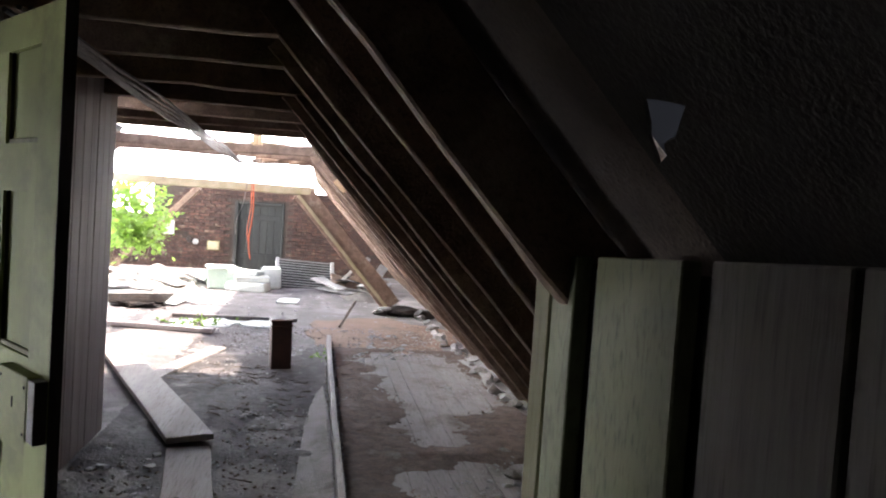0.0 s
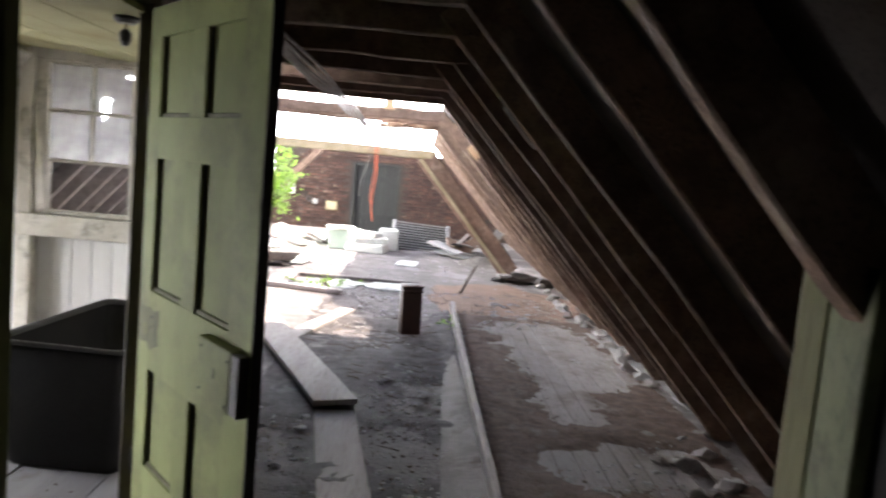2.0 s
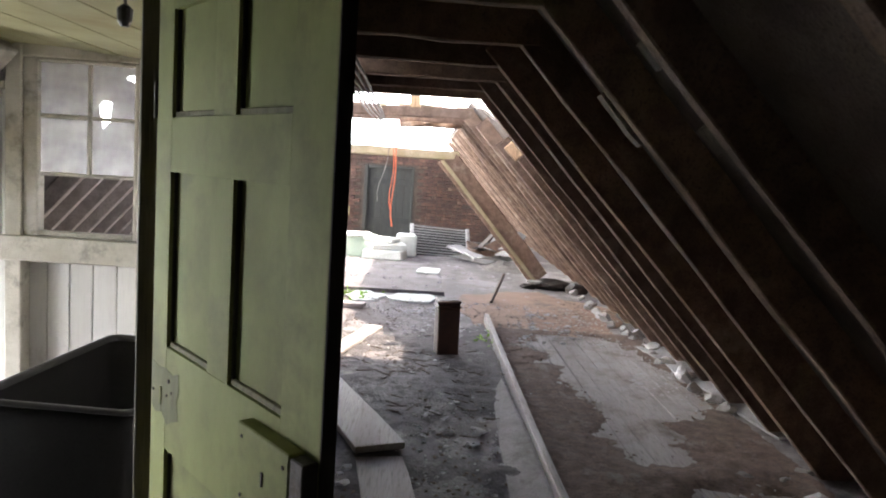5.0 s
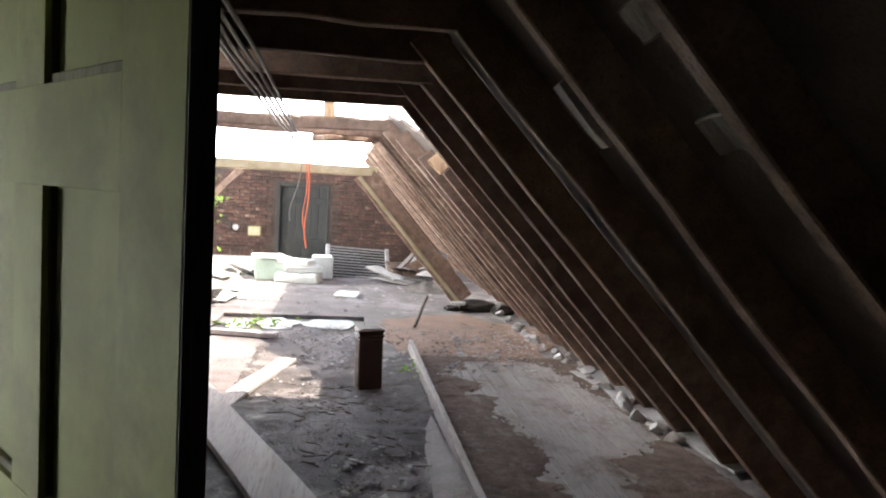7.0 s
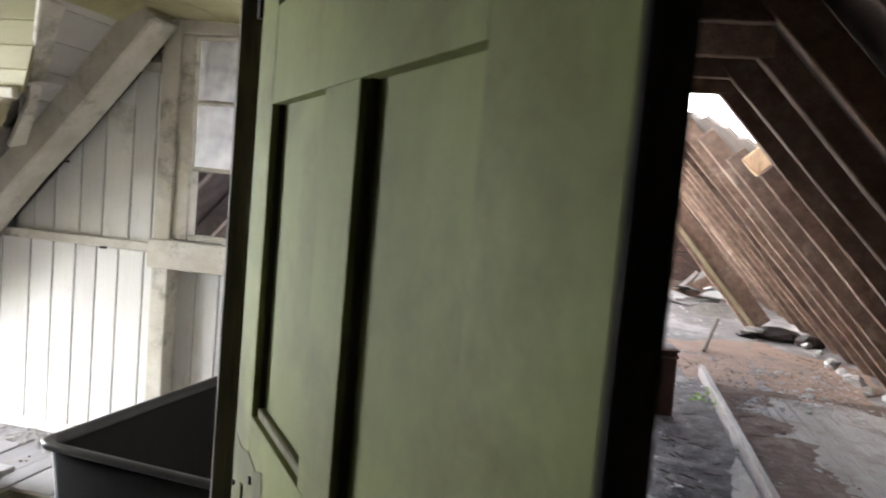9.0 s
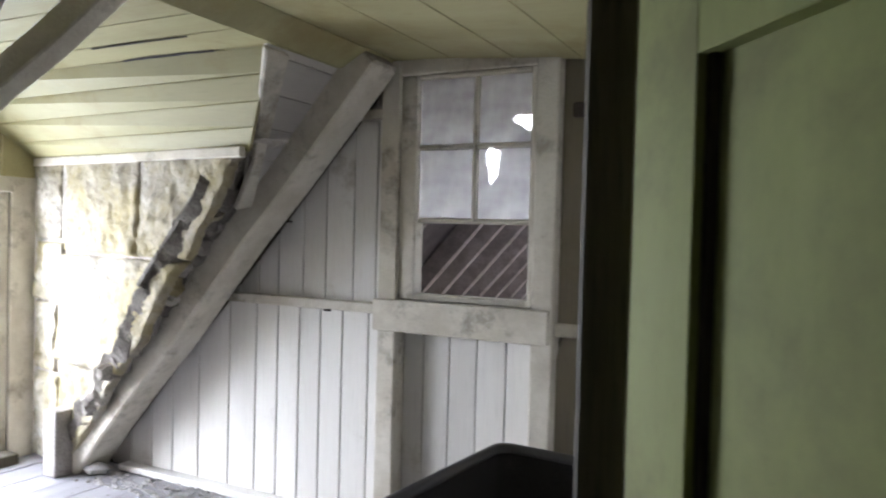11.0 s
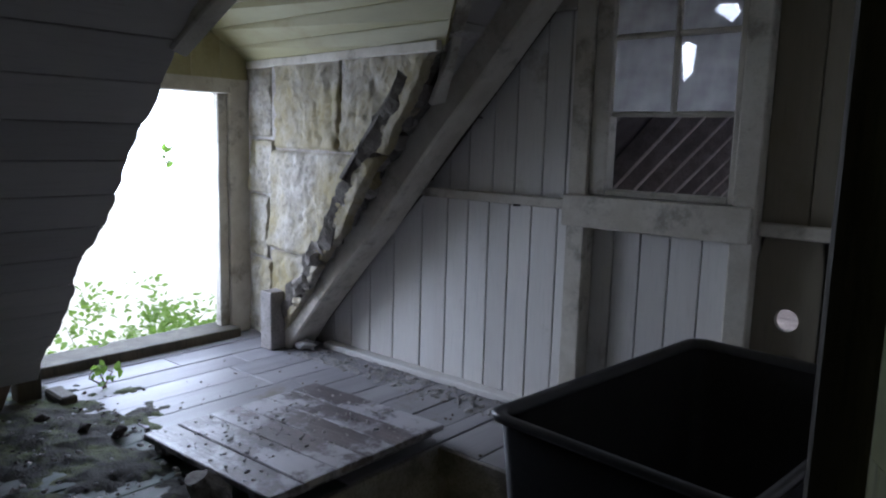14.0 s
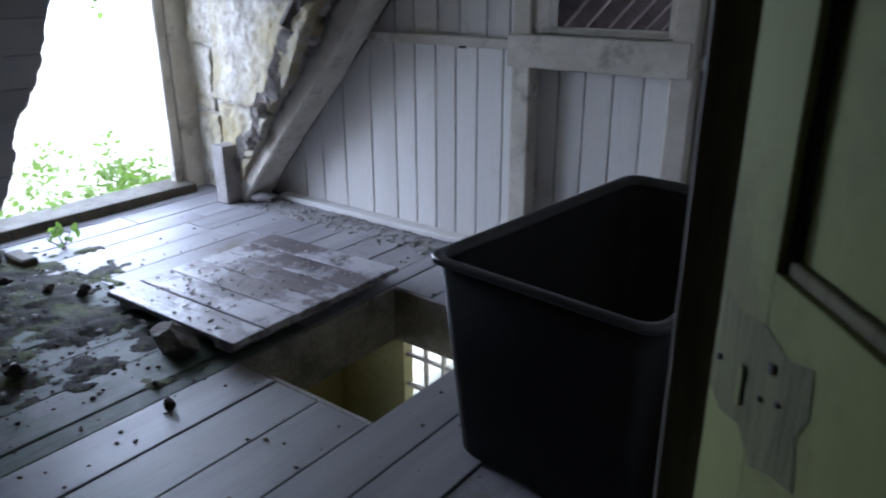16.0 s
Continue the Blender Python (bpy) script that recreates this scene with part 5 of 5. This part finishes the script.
# ---- foliage ----
def foliage(name, label, at, size, count, leaf, seed, stems=8, kind=""):
    """A bush or climber: thin stems and many separate leaves in an uneven cloud."""
    rnd = random.Random(seed)
    ob = base(name, at, label, "plant", kind=kind)
    bm = B()
    for _ in range(stems):
        p = Vector((rnd.uniform(-0.5, 0.5) * size[0], rnd.uniform(-0.5, 0.5) * size[1], 0))
        q = Vector((rnd.uniform(-0.8, 0.8) * size[0], rnd.uniform(-0.8, 0.8) * size[1], size[2] * rnd.uniform(0.5, 1.0)))
        tube(bm, [p, p.lerp(q, 0.5) + Vector((rnd.uniform(-0.1, 0.1), rnd.uniform(-0.1, 0.1), 0)), q], [leaf * 0.10, leaf * 0.06, leaf * 0.02], 5)
    part("stems", bm, "twig", ob)
    verts, faces = [], []
    centres = [Vector((rnd.uniform(-0.8, 0.8) * size[0], rnd.uniform(-0.8, 0.8) * size[1], rnd.uniform(0.15, 1.0) * size[2])) for _ in range(max(6, count // 40))]
    for _ in range(count):
        c = rnd.choice(centres)
        p = c + Vector((rnd.gauss(0, min(0.13, size[0] * 0.6)), rnd.gauss(0, min(0.13, size[1] * 0.6)), rnd.gauss(0, min(0.11, size[2] * 0.25))))
        m = Euler((rnd.uniform(-0.9, 0.9), rnd.uniform(-0.9, 0.9), rnd.uniform(0, 6.3))).to_matrix()
        l = leaf * rnd.uniform(0.6, 1.3)
        i = len(verts)
        for x, y, z in ((-0.5, 0, 0), (-0.15, 0.3, 0.05), (0.25, 0.22, 0.04), (0.55, 0, -0.06), (0.25, -0.22, 0.04), (-0.15, -0.3, 0.05)):
            verts.append(p + m @ (Vector((x, y, z)) * l))
        faces.append(tuple(range(i, i + 6)))
    me = bpy.data.meshes.new("leaves")
    me.from_pydata(verts, [], faces)
    me.materials.append(M["leaf"])
    lv = new("leaves", me)
    lv.parent = ob
    tagged(lv, kind="stuff")
    return ob


foliage("ivy_bush", "bright green climber growing in over the broken eaves", (-3.5, 12.3, 0.5), (0.55, 0.8, 1.3), 1700, 0.11, 3)
foliage("ivy_bush", "bright green climber growing in at the broken gable", (-4.5, 14.8, 0.1), (0.5, 0.8, 1.6), 900, 0.11, 4)
for i, (x, y, z, a, b, c) in enumerate(((-8.0, 3.2, -2.4, 0.8, 0.8, 2.0), (-9.4, 5.4, -2.6, 1.0, 1.0, 2.0), (-8.3, 4.6, -2.5, 0.7, 0.8, 1.8))):
    foliage("shrub", "leafy green shrub outside below the dormer", (x, y, z), (a, b, c), 2300, 0.085, 20 + i, 12)
foliage("seedling", "small bright green seedling growing at the sill", (-5.22, 3.1, 0.0), (0.05, 0.05, 0.14), 22, 0.055, 40, 3)
foliage("hanging_sprig", "withered sprig hanging in the dormer window", (-5.62, 3.72, 1.12), (0.02, 0.02, 0.12), 14, 0.05, 44, 2)
foliage("weed", "small green weed growing beside the joist", (-0.27, 7.0, 0.0), (0.06, 0.3, 0.06), 26, 0.045, 41, 4)
foliage("weed", "low green weeds growing round the hole in the floor", (-1.85, 9.2, -0.04), (0.35, 0.3, 0.08), 90, 0.055, 42, 5)


# ---- debris ----
def crumbs(name, label, material, count, region, size, seed, z=0.0, keep=None, flat=0.5):
    """Loose bits lying about: irregular small lumps, all in one mesh."""
    rnd = random.Random(seed)
    verts, faces = [], []
    x0, x1, y0, y1 = region
    n = 0
    while n < count:
        x, y = rnd.uniform(x0, x1), rnd.uniform(y0, y1)
        n += 1
        if keep and not keep(x, y):
            continue
        s = rnd.uniform(*size)
        i = len(verts)
        a = rnd.uniform(0, 6.3)
        for k in range(5):
            r = s * rnd.uniform(0.6, 1.2)
            verts.append((x + r * math.cos(a + k * 1.257), y + r * math.sin(a + k * 1.257), z))
        for k in range(5):
            r = s * rnd.uniform(0.3, 0.8)
            verts.append((x + r * math.cos(a + k * 1.257), y + r * math.sin(a + k * 1.257), z + s * flat * rnd.uniform(0.5, 1.3)))
        faces.append(tuple(i + 5 + k for k in range(5)))
        for k in range(5):
            faces.append((i + k, i + (k + 1) % 5, i + 5 + (k + 1) % 5, i + 5 + k))
    me = bpy.data.meshes.new(name)
    me.from_pydata(verts, [], faces)
    me.materials.append(M[material])
    return tagged(new(name, me), label, "debris", kind="stuff")


def mound(name, label, material, region, step, shape, seed=0.0):
    """A thin uneven spread of loose dirt: a grid lifted by shape(x, y), left out where that is nought."""
    x0, x1, y0, y1 = region
    nx, ny = int((x1 - x0) / step), int((y1 - y0) / step)
    verts, index, faces = [], {}, []
    height = {}
    for i in range(nx + 1):
        for k in range(ny + 1):
            x, y = x0 + i * step, y0 + k * step
            p = Vector((x, y, seed))
            height[i, k] = shape(x, y) + 0.012 * noise.noise(p * 7) + 0.007 * noise.noise(p * 23)
    def vert(i, k):
        if (i, k) not in index:
            index[i, k] = len(verts)
            verts.append((x0 + i * step + random.uniform(-0.3, 0.3) * step, y0 + k * step + random.uniform(-0.3, 0.3) * step, max(-0.003, height[i, k]) + 0.001))
        return index[i, k]
    for i in range(nx):
        for k in range(ny):
            if max(height[i, k], height[i + 1, k], height[i, k + 1], height[i + 1, k + 1]) > 0:
                faces.append((vert(i, k), vert(i + 1, k), vert(i + 1, k + 1), vert(i, k + 1)))
    me = bpy.data.meshes.new(name)
    me.from_pydata(verts, [], faces)
    me.materials.append(M[material])
    for f in me.polygons:
        f.use_smooth = True
    return tagged(new(name, me), label, "dirt", kind="stuff")


def capsule(x, y, ax, ay, bx, by, rad):
    d = Vector((bx - ax, by - ay))
    k = max(0, min(1, ((x - ax) * d.x + (y - ay) * d.y) / max(d.length_squared, 1e-6)))
    return math.hypot(x - ax - d.x * k, y - ay - d.y * k) - rad


BARE = ((0.62, 7.05, 0.80, 5.45, 0.37), (0.25, 7.0, 0.5, 6.9, 0.1), (0.62, 5.3, 0.52, 4.4, 0.13), (0.45, 3.45, 1.0, 3.5, 0.20), (0.25, 2.5, 0.5, 2.2, 0.2), (0.5, 8.8, 0.6, 9.0, 0.3))
BARE_L = ((-0.75, 3.6, -0.55, 3.4, 0.17), (-0.6, 2.6, -0.5, 2.4, 0.2), (-1.1, 7.6, -0.6, 8.6, 0.35), (-1.35, 6.3, -1.2, 6.1, 0.12), (-0.6, 4.4, -0.55, 4.7, 0.14), (-1.5, 3.4, -1.5, 3.5, 0.1))
mound("brown_dirt", "brown dirt spread over the pale floorboards", "brown_dirt", (-0.14, 1.36, 1.2, 7.6), 0.035,
      lambda x, y: min(0.03, 0.10 * (min(capsule(x, y, *c) for c in BARE) + 0.10 * noise.noise(Vector((x * 4, y * 4, 9))))), 1.0)
mound("grey_dirt", "dark grey dirt and litter heaped over the floor", "grey_dirt", (-1.68, -0.24, 1.2, 8.0), 0.035,
      lambda x, y: min(0.035, 0.10 * (min(capsule(x, y, *c) for c in BARE_L) - 0.08 + 0.22 * noise.noise(Vector((x * 2.6, y * 2.6, 4))))) - (0.02 if y > 7 else 0), 2.0)
mound("mossy_dirt", "wet dirt and moss on the floorboards below the lining", "moss", (-5.5, -3.6, 1.9, 3.25), 0.02,
      lambda x, y: 0.022 * (0.8 - math.hypot((x + 4.75) / 0.95, (y - 2.64) / 0.42)) + 0.016 * noise.noise(Vector((x * 5, y * 5, 6))) + 0.01 * noise.noise(Vector((x * 17, y * 17, 6))), 3.0)
crumbs("moss_chips", "pale chips and stones in the wet dirt", "sheet", 90, (-5.1, -3.9, 2.25, 3.0), (0.005, 0.018), 21, z=0.016)
crumbs("wet_clods", "dark wet clods in the dirt under the lining", "mortar", 320, (-5.2, -3.7, 2.2, 3.0), (0.003, 0.013), 22, z=0.004)
for (x, y, s) in ((-4.06, 2.36, 0.05), (-3.46, 2.57, 0.032), (-4.55, 2.86, 0.05), (-4.7, 2.78, 0.045), (-4.95, 2.7, 0.05), (-3.62, 2.62, 0.022)):
    bm = B()
    rock(bm, (0, 0, 0), (s, s * 0.8, s * 0.7), x * 7)
    thing("dirt_clod", bm, "mortar", "dark wet clod lying on the floorboards", "clod", "clods on the floorboards").location = (x, y, s * 0.5)
bm = B()
slab(bm, -5.28, -5.08, 2.84, 2.92, 0.0, 0.045)
thing("wood_stub", bm, "jamb", "dark rotten stub of board at the lining's foot", "board", bevel=0.01)
clump = lambda x, y: noise.noise(Vector((x * 0.9, y * 0.9, 1.0))) > -0.12
crumbs("pale_crumbs", "pale plaster crumbs strewn over the dirty floor", "sheet", 4200, (-1.6, 1.35, 1.5, 9.0), (0.004, 0.017), 1, z=0.014, keep=clump)
crumbs("dark_crumbs", "dark dirt and bark crumbs over the floor", "twig", 3600, (-1.7, 1.3, 1.2, 9.5), (0.004, 0.016), 2, z=0.016, keep=lambda x, y: noise.noise(Vector((x * 0.8, y * 0.8, 7.0))) > -0.1 and min(capsule(x, y, *c) for c in BARE) > 0.03)
crumbs("brown_clods", "brown clods of dirt on the old boards", "sawdust", 1800, (-0.1, 1.3, 2.0, 7.6), (0.004, 0.016), 5, z=0.006, keep=lambda x, y: noise.noise(Vector((x * 1.2, y * 0.8, 3.0))) > 0.02 and min(capsule(x, y, *c) for c in BARE) > 0.0)
crumbs("plaster_bits", "larger broken plaster bits in the dirt", "sheet", 420, (-1.65, 0.9, 1.8, 8.5), (0.018, 0.05), 6, z=0.016, keep=clump, flat=0.3)
crumbs("far_rubble", "pale rubble over the far sunlit floor", "sheet", 520, (-4.8, 0.9, 8.5, 16.6), (0.010, 0.04), 8, keep=lambda x, y: not (-2.35 < x < -0.6 and 8.7 < y < 9.8), flat=0.4)
crumbs("room_crumbs", "dark crumbs and leaf bits on the floorboards", "twig", 420, (-5.2, -2.0, 1.6, 4.4), (0.003, 0.010), 9, keep=lambda x, y: not (-3.6 < x < -2.85 and 2.85 < y < 3.8))
crumbs("wall_dust", "plaster crumbs along the foot of the board wall", "sheet", 700, (-5.0, -3.0, 4.15, 4.44), (0.004, 0.022), 11)
crumbs("hatch_flakes", "paint flakes and dirt on the hatch", "sheet", 220, (-4.3, -3.55, 2.9, 3.75), (0.004, 0.012), 12, z=0.083)
rnd = random.Random(77)
bm = B()
for k in range(150):
    x, y, a, l = rnd.gauss(-0.7, 0.35), rnd.gauss(5.7, 0.55), rnd.uniform(0, 6.3), rnd.uniform(0.03, 0.16)
    tube(bm, [(x, y, 0.03), (x + l * math.cos(a), y + l * math.sin(a), 0.03 + rnd.uniform(0, 0.02))], [0.0035, 0.002], 4)
thing("twigs", bm, "twig", "dry twigs and old nest litter round the pipe", "twigs", kind="stuff")
rnd = random.Random(63)
STONES = [(1.02, 3.55, 0.10), (1.17, 3.3, 0.085), (0.95, 3.15, 0.07), (1.2, 3.75, 0.08), (1.28, 3.05, 0.10), (1.05, 2.8, 0.08)]
STONES += [(rnd.uniform(0.82, 1.34), rnd.uniform(2.6, 4.3), rnd.uniform(0.022, 0.06)) for _ in range(26)]
for (x, y, s) in STONES:
    bm = B()
    rock(bm, (0, 0, 0), (s * 1.2, s, s * 0.66), x * 7 + y)
    thing("rubble_stone", bm, "rubble" if int(x * 1000) % 3 else "sheet", "broken grey stone in the eaves rubble", "stone", "stones in the eaves rubble").location = (x, y, s * 0.35)
# the heap behind the slatted frame is coloured dark for the gable's shadow
for hx, hy, rx, ry, hh, m, lab in ((-3.3, 13.6, 1.3, 1.3, 0.26, "rubble", "pale heap of fallen plaster before the brick gable"), (-0.3, 14.6, 1.2, 0.9, 0.34, "rubble_dark", "rubble heap before the brick gable, coloured dark for the shadow there"),
                                   (0.55, 12.6, 0.55, 0.7, 0.16, "rubble_dark", "dark rubble heap at the eaves")):
    mound("rubble_heap", lab, m, (hx - rx, hx + rx, hy - ry, hy + ry), 0.06,
          lambda x, y: hh * (1 - math.hypot((x - hx) / rx, (y - hy) / ry)) * (1.0 + 0.9 * noise.noise(Vector((x * 3, y * 3, hx)))) + 0.05 * noise.noise(Vector((x * 8, y * 8, hx))) - 0.02, hx)
rnd = random.Random(91)
for k in range(26):
    far = k < 16
    x, y = (rnd.uniform(-4.4, -2.3), rnd.uniform(12.6, 14.6)) if far else (rnd.uniform(-0.2, 0.8), rnd.uniform(13.2, 14.4))
    w, l = rnd.uniform(0.08, 0.3), rnd.uniform(0.25, 0.8)
    bm = B()
    for v in slab(bm, -w / 2, w / 2, -l / 2, l / 2, 0, 0.022):
        v.co += Vector((rnd.uniform(-1, 1), rnd.uniform(-1, 1), 0)) * 0.03
    ob = thing("broken_sheet", bm, ("sheet", "white_block", "rubble", "grey_timber")[k % 4] if far else ("rafter", "metal", "bdoor", "sheet")[k % 4], "broken sheet sticking out of the rubble heap" if far else "dark broken board in the rubble heap", "rubble", "broken sheets in the heaps")
    ob.location = (x, y, 0.10 if far else 0.16)
    ob.rotation_euler = (rnd.uniform(-0.5, 0.5), rnd.uniform(-0.4, 0.4), rnd.uniform(0, 6.3))
bm = B()
lump(bm, (-5.05, 4.28, 0.03), (0.09, 0.06, 0.035), 0.3, 2)
thing("mortar_lump", bm, "sheet", "crumbled lump of mortar on the floorboards", "mortar")
bm = B()
slab(bm, -5.0, -3.4, 4.37, 4.45, 0.0, 0.035)
thing("skirting", bm, "white", "low white skirting ledge at the board wall", "skirting", kind="structure", bevel=0.006)
for (x, z) in ((-3.9, 1.42), (-3.62, 1.0)):
    bm = B()
    tube(bm, [(x, WALL_Y - 0.03 if z > 1.1 else WALL_Y - 0.06, z), (x + 0.03, WALL_Y + 0.0 if z > 1.1 else WALL_Y - 0.04, z)], 0.006, 6)
    thing("wall_hook", bm, "iron", "small rusty iron hook in the board wall", "hook")
bm = B()
tube(bm, [(-0.05, 9.1, 0.02), (0.18, 10.0, 0.25)], 0.018, 6)
thing("leaning_stick", bm, "twig", "dark stick lying across the floor near the hole", "stick")
bm = B()
lump(bm, (-2.9, 10.35, 0.05), (0.38, 0.26, 0.07), 0.25, 3)
thing("black_tarpaulin", bm, "iron", "crumpled black tarpaulin lying on the sunlit floor", "tarpaulin")
for k in range(5):
    bm = B()
    tube(bm, [(-3.3, 10.0 + k * 0.09, 0.10 + k * 0.012), (-2.45, 10.15 + k * 0.11, 0.12 + k * 0.010)], 0.014, 6)
    thing("iron_rod", bm, "iron", "black iron rod lying across the tarpaulin", "rod", "rods on the tarpaulin")
